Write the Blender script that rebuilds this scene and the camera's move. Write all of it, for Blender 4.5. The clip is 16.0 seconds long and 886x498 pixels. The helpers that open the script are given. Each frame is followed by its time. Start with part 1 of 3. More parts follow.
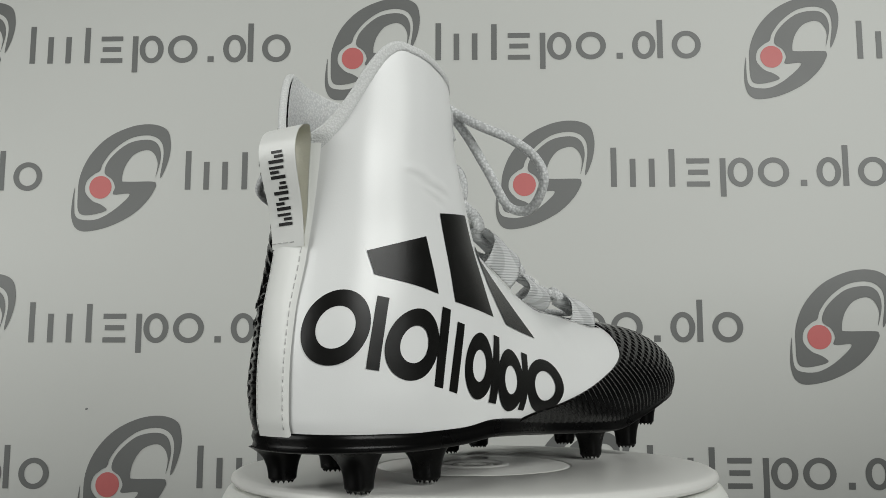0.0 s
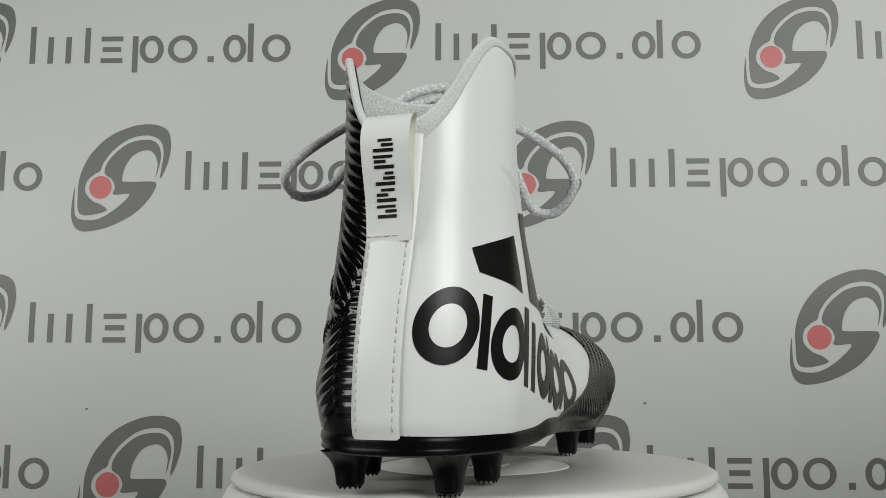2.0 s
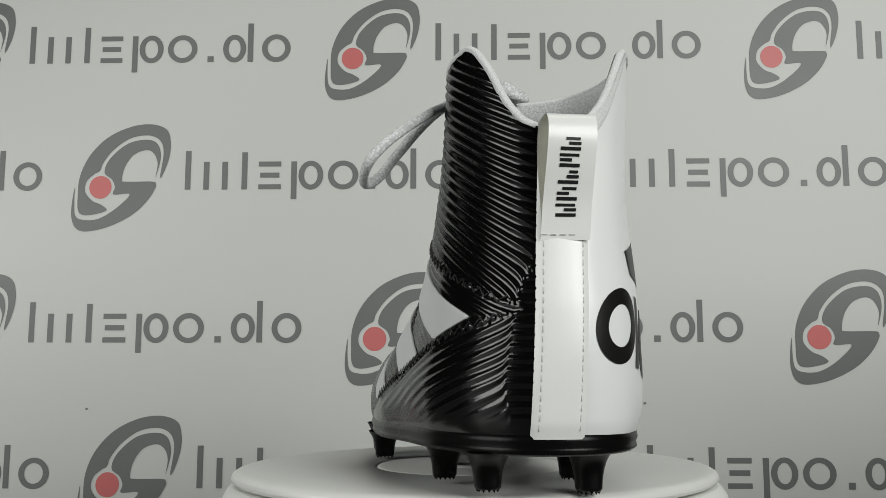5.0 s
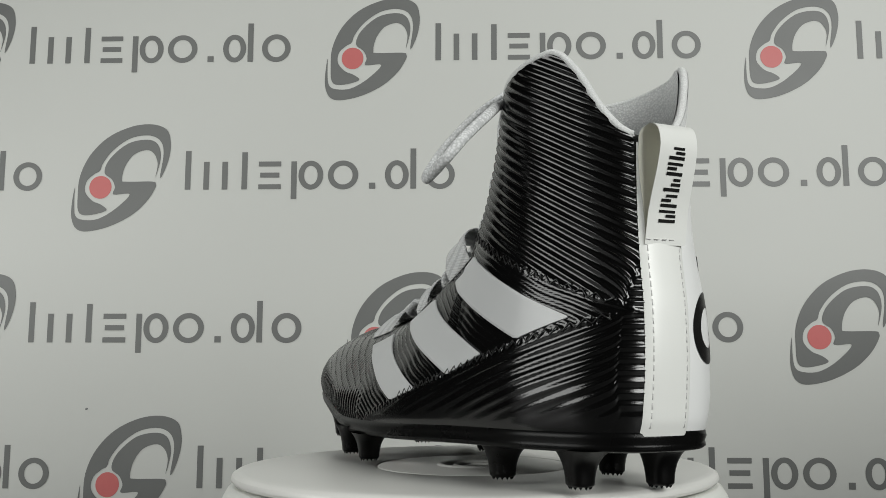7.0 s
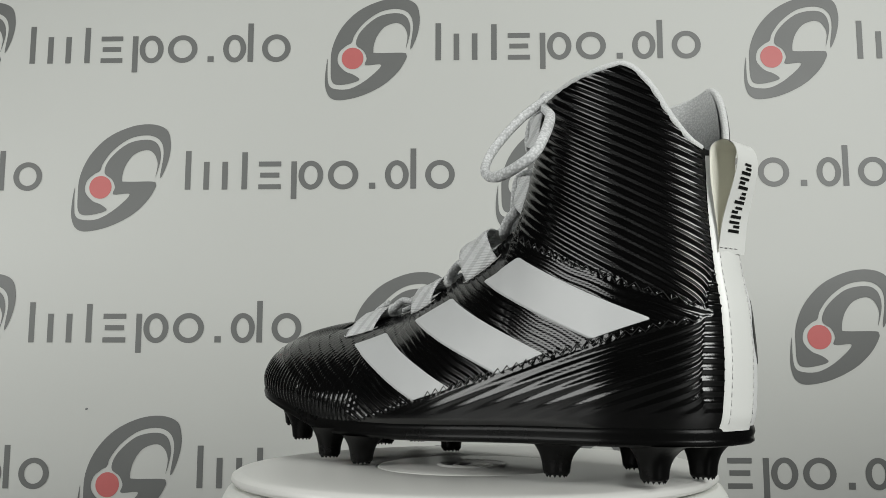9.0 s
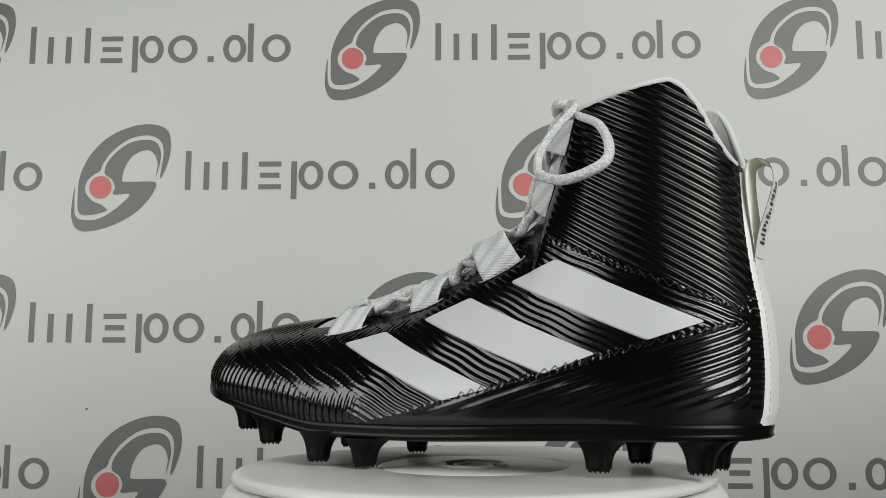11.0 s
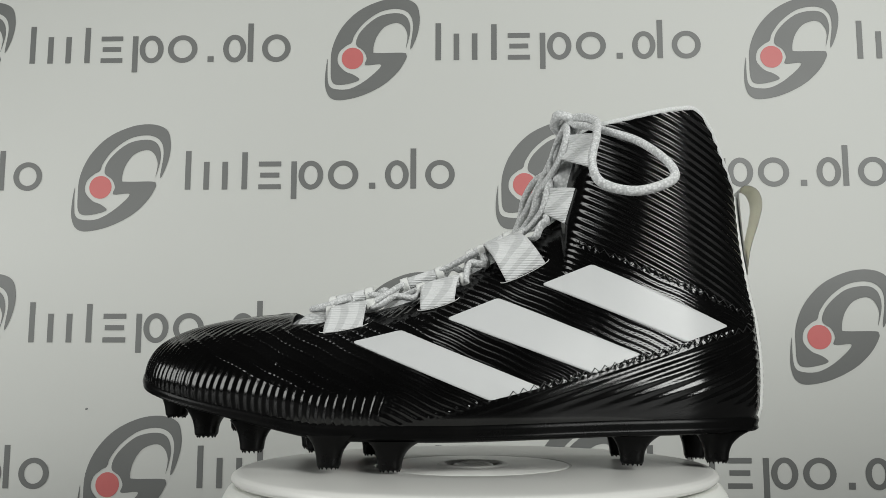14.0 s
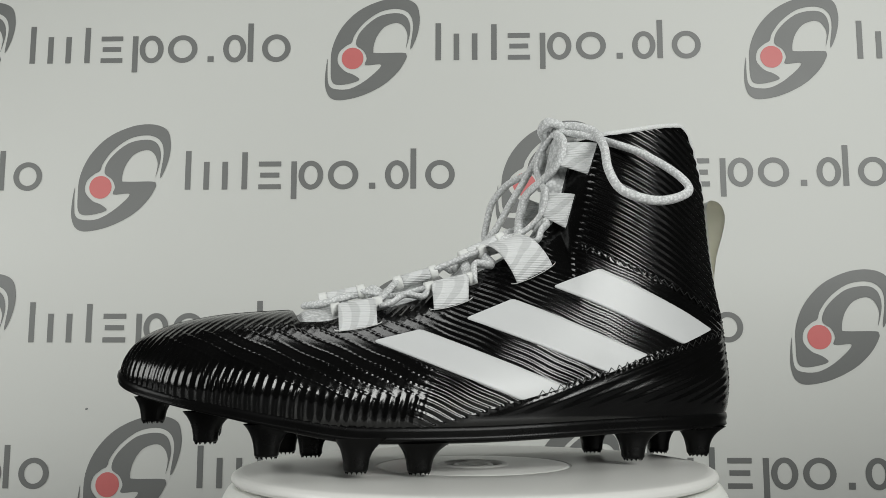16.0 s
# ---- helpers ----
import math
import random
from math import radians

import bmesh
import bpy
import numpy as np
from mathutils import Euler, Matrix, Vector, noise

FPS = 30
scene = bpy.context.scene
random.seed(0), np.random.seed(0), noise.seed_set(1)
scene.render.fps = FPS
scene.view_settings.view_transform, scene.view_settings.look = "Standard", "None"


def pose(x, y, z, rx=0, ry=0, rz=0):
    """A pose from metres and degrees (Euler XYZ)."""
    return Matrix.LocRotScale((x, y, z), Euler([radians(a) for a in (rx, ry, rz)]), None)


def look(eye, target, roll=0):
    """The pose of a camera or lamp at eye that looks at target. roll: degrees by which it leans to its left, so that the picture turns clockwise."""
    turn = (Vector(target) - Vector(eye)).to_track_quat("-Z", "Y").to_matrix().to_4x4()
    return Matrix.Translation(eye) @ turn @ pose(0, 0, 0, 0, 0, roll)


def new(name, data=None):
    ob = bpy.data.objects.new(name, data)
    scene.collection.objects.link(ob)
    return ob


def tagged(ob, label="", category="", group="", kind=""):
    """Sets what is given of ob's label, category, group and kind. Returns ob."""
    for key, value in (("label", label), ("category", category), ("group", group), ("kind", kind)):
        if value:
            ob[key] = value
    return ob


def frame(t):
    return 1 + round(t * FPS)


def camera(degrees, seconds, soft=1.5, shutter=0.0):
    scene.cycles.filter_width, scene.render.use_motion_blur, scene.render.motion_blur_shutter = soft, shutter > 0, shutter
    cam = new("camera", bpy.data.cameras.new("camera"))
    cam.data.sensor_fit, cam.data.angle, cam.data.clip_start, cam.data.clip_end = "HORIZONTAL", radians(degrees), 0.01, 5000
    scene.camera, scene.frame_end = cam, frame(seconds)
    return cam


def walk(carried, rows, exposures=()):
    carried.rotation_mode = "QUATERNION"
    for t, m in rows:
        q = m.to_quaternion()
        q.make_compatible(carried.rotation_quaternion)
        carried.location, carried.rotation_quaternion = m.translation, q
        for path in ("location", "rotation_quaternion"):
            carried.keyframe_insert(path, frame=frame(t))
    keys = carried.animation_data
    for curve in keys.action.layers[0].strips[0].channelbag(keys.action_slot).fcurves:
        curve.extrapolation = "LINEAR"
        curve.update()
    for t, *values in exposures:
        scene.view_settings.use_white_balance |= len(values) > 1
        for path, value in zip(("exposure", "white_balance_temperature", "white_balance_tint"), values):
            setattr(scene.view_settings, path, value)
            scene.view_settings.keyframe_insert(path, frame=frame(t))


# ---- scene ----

from mathutils.geometry import tessellate_polygon

# ================= camera =================
FIELD = 51.67
cam = camera(FIELD, 16.0, soft=0.62)
EYE = Vector((0.0, -0.46, 0.0485))
YAW, PITCH, ROLL = radians(1.7705), radians(7.384), -0.2835
AHEAD = Vector((-math.sin(YAW) * math.cos(PITCH), math.cos(YAW) * math.cos(PITCH), math.sin(PITCH)))
walk(cam, [(0.0, look(EYE, EYE + AHEAD, ROLL)), (16.0, look(EYE, EYE + AHEAD, ROLL))],
     exposures=[(0.0, -0.18), (3.5, -0.12), (7.0, -0.03), (11.0, 0.04), (16.0, 0.06)])

# ================= light =================
TURN_RATE = 8.7724          # degrees a second
HEADING = 122.2 - 8 * TURN_RATE
world = bpy.data.worlds.new("room_air")
scene.world = world
world.use_nodes = True
world.node_tree.nodes["Background"].inputs[0].default_value = (0.9, 0.95, 1.0, 1)
world.node_tree.nodes["Background"].inputs[1].default_value = 0.05


def area(name, eye, target, sx, sy, power, colour):
    d = bpy.data.lights.new(name, "AREA")
    d.shape, d.size, d.size_y, d.energy, d.color = "RECTANGLE", sx, sy, power, colour
    o = new(name, d)
    o.matrix_world = look(eye, target)
    return o


LAMP = (0.985, 1.0, 0.972)
# weak fill added overhead for the platter and toe top; no lamp known there
area("overhead_fill", (0.2, 0.30, 1.6), (0.1, 0.0, 0.1), 0.8, 0.4, 3, LAMP)
area("softbox_light", (-1.20, -0.62, 0.42), (0.0, 0.05, 0.12), 1.00, 0.70, 11, LAMP)
area("softbox_light", (0.80, -1.05, 0.64), (0.15, 0.3, 0.26), 0.70, 0.70, 17, LAMP)


# ================= materials =================
def material(name, colour, rough=0.5, metal=0.0, vary=0.08, grain=900.0, bump=0.15, blot=25.0, coat=0.0, dist=0.0004, sheen=0.0, spec=0.5):
    """Principled surface with blotches and fine grain at two scales."""
    m = bpy.data.materials.new(name)
    m.use_nodes = True
    nt = m.node_tree
    b = nt.nodes["Principled BSDF"]
    co = nt.nodes.new("ShaderNodeTexCoord")
    big, small = nt.nodes.new("ShaderNodeTexNoise"), nt.nodes.new("ShaderNodeTexNoise")
    big.inputs["Scale"].default_value, small.inputs["Scale"].default_value = blot, grain
    big.inputs["Detail"].default_value = 4
    for n in (big, small):
        nt.links.new(co.outputs["Object"], n.inputs["Vector"])
    ramp = nt.nodes.new("ShaderNodeMapRange")
    ramp.inputs["From Min"].default_value, ramp.inputs["From Max"].default_value = 0.25, 0.75
    ramp.inputs["To Min"].default_value, ramp.inputs["To Max"].default_value = 1 - vary, 1 + vary
    add = nt.nodes.new("ShaderNodeMath")
    add.operation = "MULTIPLY_ADD"
    add.inputs[1].default_value, add.inputs[2].default_value = 0.3, 0
    nt.links.new(small.outputs["Fac"], add.inputs[0])
    mid = nt.nodes.new("ShaderNodeMath")
    mid.operation = "MULTIPLY_ADD"
    mid.inputs[1].default_value = 0.7
    nt.links.new(big.outputs["Fac"], mid.inputs[0])
    nt.links.new(add.outputs[0], mid.inputs[2])
    nt.links.new(mid.outputs[0], ramp.inputs["Value"])
    mul = nt.nodes.new("ShaderNodeVectorMath")
    mul.operation = "SCALE"
    mul.inputs[0].default_value = colour
    nt.links.new(ramp.outputs[0], mul.inputs["Scale"])
    nt.links.new(mul.outputs[0], b.inputs["Base Color"])
    rr = nt.nodes.new("ShaderNodeMapRange")
    rr.inputs["To Min"].default_value, rr.inputs["To Max"].default_value = rough * 0.85, min(1, rough * 1.15)
    nt.links.new(big.outputs["Fac"], rr.inputs["Value"])
    nt.links.new(rr.outputs[0], b.inputs["Roughness"])
    b.inputs["Metallic"].default_value = metal
    b.inputs["Specular IOR Level"].default_value = spec
    b.inputs["Coat Weight"].default_value = coat
    b.inputs["Coat Roughness"].default_value = 0.12
    b.inputs["Sheen Weight"].default_value = sheen
    if bump:
        bp = nt.nodes.new("ShaderNodeBump")
        bp.inputs["Strength"].default_value, bp.inputs["Distance"].default_value = bump, dist
        nt.links.new(small.outputs["Fac"], bp.inputs["Height"])
        nt.links.new(bp.outputs[0], b.inputs["Normal"])
    return m


def woven(name, light, dark, scale, rough=0.8, bump=0.5):
    """Textile with a fine checker weave."""
    m = material(name, light, rough, bump=0)
    nt = m.node_tree
    b = nt.nodes["Principled BSDF"]
    co = nt.nodes["Texture Coordinate"]
    v = nt.nodes.new("ShaderNodeTexVoronoi")
    v.inputs["Scale"].default_value = scale
    nt.links.new(co.outputs["Object"], v.inputs["Vector"])
    mx = nt.nodes.new("ShaderNodeMix")
    mx.data_type = "RGBA"
    mx.inputs[6].default_value, mx.inputs[7].default_value = (*light, 1), (*dark, 1)
    mr = nt.nodes.new("ShaderNodeMapRange")
    mr.inputs["From Min"].default_value, mr.inputs["From Max"].default_value = 0.2, 0.7
    nt.links.new(v.outputs["Distance"], mr.inputs["Value"])
    nt.links.new(mr.outputs[0], mx.inputs[0])
    nt.links.new(mx.outputs[2], b.inputs["Base Color"])
    bp = nt.nodes.new("ShaderNodeBump")
    bp.inputs["Strength"].default_value, bp.inputs["Distance"].default_value = bump, 0.0006
    bp.invert = True
    nt.links.new(v.outputs["Distance"], bp.inputs["Height"])
    nt.links.new(bp.outputs[0], b.inputs["Normal"])
    return m


def ribbed(name, light, dark):
    """White webbing with fine ribs and soft grey slanting bands."""
    m = material(name, light, 0.6, bump=0)
    nt = m.node_tree
    b = nt.nodes["Principled BSDF"]
    co = nt.nodes["Texture Coordinate"]
    rib, band = nt.nodes.new("ShaderNodeTexWave"), nt.nodes.new("ShaderNodeTexWave")
    rib.bands_direction, band.bands_direction = "Z", "DIAGONAL"
    rib.inputs["Scale"].default_value, band.inputs["Scale"].default_value = 260, 78
    band.inputs["Distortion"].default_value, band.inputs["Detail"].default_value = 0.4, 1.0
    for n in (rib, band):
        nt.links.new(co.outputs["Object"], n.inputs["Vector"])
    mr = nt.nodes.new("ShaderNodeMapRange")
    mr.inputs["From Min"].default_value, mr.inputs["From Max"].default_value = 0.55, 0.75
    nt.links.new(band.outputs["Fac"], mr.inputs["Value"])
    mx = nt.nodes.new("ShaderNodeMix")
    mx.data_type = "RGBA"
    mx.inputs[6].default_value, mx.inputs[7].default_value = (*light, 1), (*dark, 1)
    nt.links.new(mr.outputs[0], mx.inputs[0])
    nt.links.new(mx.outputs[2], b.inputs["Base Color"])
    bp = nt.nodes.new("ShaderNodeBump")
    bp.inputs["Strength"].default_value, bp.inputs["Distance"].default_value = 0.6, 0.0004
    nt.links.new(rib.outputs["Fac"], bp.inputs["Height"])
    nt.links.new(bp.outputs[0], b.inputs["Normal"])
    return m


M_BANNER = material("banner_vinyl", (0.62, 0.63, 0.60), 0.55, vary=0.02, grain=600, bump=0.05, blot=3)
M_PRINT_GREY = material("print_grey", (0.17, 0.175, 0.17), 0.5, vary=0.04, grain=700, bump=0.05)
M_PRINT_RED = material("print_red", (0.60, 0.165, 0.16), 0.5, vary=0.04, grain=700, bump=0.05)
# room is out of view; dark tones keep reflections in the black upper low
M_WALL = material("wall_paint", (0.05, 0.05, 0.05), 0.8, vary=0.03, blot=3)
M_FLOOR = material("floor_vinyl", (0.07, 0.07, 0.07), 0.5, vary=0.1, blot=4)
# tabletop is out of view; dark to limit bounce onto the banner's foot
M_TABLE = material("table_laminate", (0.10, 0.10, 0.10), 0.4, vary=0.03, blot=8)
M_PLATTER = material("platter_plastic", (0.70, 0.70, 0.67), 0.38, vary=0.03, grain=1500, bump=0.05, blot=15)
M_BASE = material("base_plastic", (0.74, 0.75, 0.71), 0.30, vary=0.02, grain=1500, bump=0.04, blot=15)
M_BLACK = material("black_synthetic", (0.0022, 0.0022, 0.0022), 0.145, vary=0.3, grain=2500, bump=0.06, blot=60, spec=0.55)
M_WHITE = material("white_synthetic", (0.80, 0.81, 0.80), 0.32, vary=0.015, grain=2200, bump=0.07, blot=40)
M_STRIPE = material("white_print", (0.56, 0.57, 0.57), 0.42, vary=0.02, grain=2500, bump=0.05, blot=80)
M_INK = material("black_print", (0.009, 0.009, 0.0085), 0.33, vary=0.3, grain=3500, bump=0.12, blot=120, spec=0.25)
M_CAP = material("black_toe_cap", (0.003, 0.003, 0.003), 0.20, vary=0.3, grain=2500, bump=0.08, blot=60, spec=0.40)
M_SOLE = material("black_outsole", (0.003, 0.003, 0.003), 0.28, vary=0.25, grain=1800, bump=0.10, blot=70, spec=0.13)
M_LINING = woven("knit_lining", (0.72, 0.73, 0.72), (0.56, 0.57, 0.57), 1000, bump=0.45)
M_BIND = woven("knit_binding", (0.72, 0.73, 0.72), (0.62, 0.63, 0.62), 1300, bump=0.35)
M_LACE = woven("lace_weave", (0.76, 0.77, 0.77), (0.50, 0.51, 0.51), 800)
M_WEB = ribbed("webbing", (0.67, 0.68, 0.68), (0.55, 0.56, 0.56))
M_HEM = material("rolled_webbing", (0.70, 0.71, 0.69), 0.6, vary=0.04, grain=1500, bump=0.2)
M_TONGUE = woven("tongue_mesh", (0.70, 0.71, 0.71), (0.44, 0.45, 0.45), 520)
M_TAB = material("pull_tab_vinyl", (0.78, 0.79, 0.76), 0.33, vary=0.02, grain=1800, bump=0.06)
M_TAB_IN = material("pull_tab_lining", (0.84, 0.83, 0.74), 0.6, vary=0.03)
M_THREAD = material("black_thread", (0.02, 0.02, 0.02), 0.30, vary=0.2)
M_STITCH = material("grey_stitch", (0.56, 0.56, 0.55), 0.7, vary=0.1)


# ================= mesh helpers =================
def link(name, mesh, mat, parent=None, label="", smooth=True):
    ob = new(name, mesh)
    mesh.materials.append(mat)
    if smooth:
        mesh.polygons.foreach_set("use_smooth", [True] * len(mesh.polygons))
    if parent is not None:
        ob.parent = parent
    if label:
        tagged(ob, label)
    return ob


def part(name, bm, mat, parent, label="", smooth=True):
    me = bpy.data.meshes.new(name)
    bmesh.ops.recalc_face_normals(bm, faces=bm.faces)
    bm.to_mesh(me)
    bm.free()
    return link(name, me, mat, parent, label, smooth)


def mesh_from(name, verts, faces):
    me = bpy.data.meshes.new(name)
    me.from_pydata([tuple(map(float, v)) for v in verts], [], faces)
    me.validate()
    return me


def grid_faces(n, m, flip=False, start=0, close=False):
    """Quads of a grid of n rows with m points each."""
    out = []
    for i in range(n - 1):
        for j in range(m if close else m - 1):
            a, b = start + i * m + j, start + i * m + (j + 1) % m
            q = (a, b, b + m, a + m)
            out.append(q[::-1] if flip else q)
    return out


def box(bm, lo, hi, bevel=0.0):
    made = bmesh.ops.create_cube(bm, size=1)["verts"]
    for v in made:
        v.co = Vector([lo[k] + (v.co[k] + 0.5) * (hi[k] - lo[k]) for k in range(3)])
    if bevel:
        bmesh.ops.bevel(bm, geom=[e for e in bm.edges if all(v in made for v in e.verts)], offset=bevel, segments=2, affect="EDGES")


def lathe(name, profile, n, mat, parent, label=""):
    """Surface turned about z from (radius, height) pairs, with a narrow round at each corner."""
    fine = [profile[0]]
    for a, b, c in zip(profile, profile[1:], profile[2:]):
        for p in (a, c):
            far = math.hypot(p[0] - b[0], p[1] - b[1])
            k = min(0.3, 0.00012 / max(far, 1e-9))
            fine.append((b[0] + (p[0] - b[0]) * k, b[1] + (p[1] - b[1]) * k))
    profile = fine + [profile[-1]]
    verts = [(r * math.cos(2 * math.pi * k / n), r * math.sin(2 * math.pi * k / n), z) for r, z in profile for k in range(n)]
    return link(name, mesh_from(name, verts, grid_faces(len(profile), n, close=True)), mat, parent, label)


def smooth_path(points, per=8, close=False):
    """Catmull-Rom through points."""
    p = [Vector(q) for q in points]
    n = len(p)
    out = []
    for i in range(n if close else n - 1):
        a = p[(i - 1) % n] if close else p[max(i - 1, 0)]
        b, c = p[i], p[(i + 1) % n]
        d = p[(i + 2) % n] if close else p[min(i + 2, n - 1)]
        for k in range(per):
            t = k / per
            out.append(0.5 * ((2 * b) + (c - a) * t + (2 * a - 5 * b + 4 * c - d) * t * t + (3 * b - a - 3 * c + d) * t ** 3))
    if not close:
        out.append(p[-1])
    return out


def cord(name, points, radius, mat, parent, label="", per=8, sides=10, flat=1.0, close=False):
    """Round or flattened cord along a smooth path."""
    path = smooth_path(points, per, close)
    n = len(path)
    verts = []
    side = Vector((0, 1, 0))
    for i, q in enumerate(path):
        a, b = path[max(i - 1, 0)], path[min(i + 1, n - 1)]
        if close:
            a, b = path[i - 1], path[(i + 1) % n]
        t = (b - a).normalized()
        side = (side - t * side.dot(t))
        if side.length < 1e-4:
            side = t.orthogonal()
        side.normalize()
        up = t.cross(side)
        for k in range(sides):
            w = 2 * math.pi * k / sides
            verts.append(q + side * (radius * math.cos(w)) + up * (radius * flat * math.sin(w)))
    faces = grid_faces(n, sides, close=True)
    if close:
        faces += [((n - 1) * sides + k, (n - 1) * sides + (k + 1) % sides, (k + 1) % sides, k) for k in range(sides)]
    else:
        faces += [tuple(range(sides))[::-1], tuple((n - 1) * sides + k for k in range(sides))]
    return link(name, mesh_from(name, verts, faces), mat, parent, label)


# ================= the room =================
def room_box(name, lo, hi, mat, label, category):
    bm = bmesh.new()
    box(bm, lo, hi)
    return tagged(part(name, bm, mat, None, smooth=False), label, category, kind="structure")


FLOOR_Z = -0.84
room_box("floor", (-2, -2.2, FLOOR_Z - 0.1), (2, 1.4, FLOOR_Z), M_FLOOR, "grey vinyl floor under the table", "floor")
room_box("ceiling", (-2, -2.2, 1.7), (2, 1.4, 1.8), M_WALL, "plain dark grey painted ceiling", "ceiling")
room_box("wall_north", (-2, 1.4, FLOOR_Z), (2, 1.5, 1.7), M_WALL, "plain dark grey painted wall", "wall")
room_box("wall_south", (-2, -2.3, FLOOR_Z), (2, -2.2, 1.7), M_WALL, "plain dark grey painted wall", "wall")
room_box("wall_east", (2, -2.3, FLOOR_Z), (2.1, 1.5, 1.7), M_WALL, "plain dark grey painted wall", "wall")
room_box("wall_west", (-2.1, -2.3, FLOOR_Z), (-2, 1.5, 1.7), M_WALL, "plain dark grey painted wall", "wall")

TABLE_Z = -0.09


def build_table():
    t = tagged(new("table"), "plain dark laminate table under the turntable", "table")
    t.location = (0, 0, FLOOR_Z)
    h = TABLE_Z - FLOOR_Z
    bm = bmesh.new()
    box(bm, (-0.9, -0.75, h - 0.03), (0.9, 0.44, h), 0.002)
    part("tabletop", bm, M_TABLE, t, smooth=False)
    for x in (-0.84, 0.8):
        for y in (-0.7, 0.36):
            bm = bmesh.new()
            box(bm, (x, y, 0), (x + 0.04, y + 0.04, h - 0.03), 0.002)
            part("leg", bm, M_TABLE, t, smooth=False)


build_table()

# ================= printed banner =================
BANNER_Y = 0.45


def shade_bend(x, z, off=0.0):
    """Place on the hanging sheet. It curves back towards its lower edge, most of all at one end, and at one upper
    corner; the curves are added to darken these parts.
    """
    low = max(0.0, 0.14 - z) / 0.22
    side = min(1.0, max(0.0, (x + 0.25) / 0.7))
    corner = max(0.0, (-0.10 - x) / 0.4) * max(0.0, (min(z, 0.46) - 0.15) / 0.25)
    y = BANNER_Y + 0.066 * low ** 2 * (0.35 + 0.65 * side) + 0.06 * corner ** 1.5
    # scaled out from EYE, so the print keeps its place in view
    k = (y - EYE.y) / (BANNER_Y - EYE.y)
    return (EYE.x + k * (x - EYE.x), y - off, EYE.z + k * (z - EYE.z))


def flat_print(name, outline, x, z, tilt, size, mat, parent, label="", holes=()):
    """Flat printed shape on the banner from a closed outline of (x, z), with an optional inner outline."""
    c, s = math.cos(tilt), math.sin(tilt)
    if max(abs(x + size * q[0]) for q in outline) > 0.60:
        return None

    def put(q):
        return shade_bend(x + size * (c * q[0] - s * q[1]), z + size * (s * q[0] + c * q[1]), 0.0004)
    if holes:
        n = len(outline)
        verts = [put(q) for q in outline] + [put(q) for q in holes]
        faces = [(k, (k + 1) % n, n + (k + 1) % n, n + k) for k in range(n)]
        return link(name, mesh_from(name, verts, faces), mat, parent, label, False)
    pts = [put(q) for q in outline]
    tris = tessellate_polygon([[Vector((q[0], q[2], 0)) for q in pts]])
    tris = [t if (Vector(pts[t[1]]) - Vector(pts[t[0]])).cross(Vector(pts[t[2]]) - Vector(pts[t[0]])).y < 0 else t[::-1] for t in tris]
    return link(name, mesh_from(name, pts, tris), mat, parent, label, False)


def oval(cx, cz, rx, rz, n=40):
    return [(cx + rx * math.cos(2 * math.pi * k / n), cz + rz * math.sin(2 * math.pi * k / n)) for k in range(n)]


def bar(x0, x1, z0, z1):
    return [(x0, z0), (x1, z0), (x1, z1), (x0, z1)]


# swoosh mark, in units about the red disc's centre
SWEEP = [(106, 17), (115, 32), (122, 57), (123, 81), (115, 104), (89, 114), (51, 110), (9, 90), (-22, 57), (-38, 19), (-40, -18), (-38, -42),
         (-28, -50), (-6, -48), (13, -41), (2, -31), (-14, -24), (-27, -8), (-25, 11), (-12, 24), (-2, 30), (3, 44), (20, 67), (49, 88), (81, 94), (103, 85), (111, 62)]
HOOK = [(6, 27), (15, 52), (46, 79), (81, 86), (100, 77), (106, 52), (98, 18), (101, 42), (94, 60), (80, 67), (58, 59), (43, 38), (38, 14), (46, 10),
        (92, 10), (99, 6), (98, -3), (84, -26), (57, -51), (17, -71), (-21, -79), (-40, -74), (-49, -56), (-50, -30), (-46, 0), (-46, -26),
        (-43, -50), (-30, -58), (-3, -57), (27, -40), (53, -13), (24, -13), (26, 0), (20, 14)]


def rounded(outline):
    return [(v.x, v.y) for v in smooth_path([(a, b, 0) for a, b in outline], 5, True)]


def build_motif(parent, x, z, size, tilt, text):
    """One printed repeat: a sweeping mark with a red disc, and a row of plain bars."""
    flat_print("sweep", SWEEP_FINE, x, z, tilt, size, M_PRINT_GREY, parent)
    flat_print("hook", HOOK_FINE, x, z, tilt, size, M_PRINT_GREY, parent)
    flat_print("red_disc", oval(0, 0, 20, 20.5), x, z, tilt, size, M_PRINT_RED, parent, "red printed disc")
    for x0, x1, z0, z1 in ((151, 161, -5, 65), (184, 194, -5, 45), (217, 227, -5, 45), (252, 262, -5, 62), (282, 322, 36, 45), (285, 319, 16, 25), (282, 322, -5, 4),
                           (340, 350, -23, 45), (478, 489, -5, 6), (551, 561, -5, 67)):
        flat_print("bar_print", bar(x0, x1, z0, z1), x, z, tilt, text, M_PRINT_GREY, parent)
    for cx, rx in ((375, 22), (432, 27), (527, 21), (603, 26)):
        flat_print("ring_print", oval(cx, 20, rx, 26), x, z, tilt, text, M_PRINT_GREY, parent, holes=oval(cx, 20, rx - 10, 17))


SWEEP_FINE, HOOK_FINE = rounded(SWEEP), rounded(HOOK)


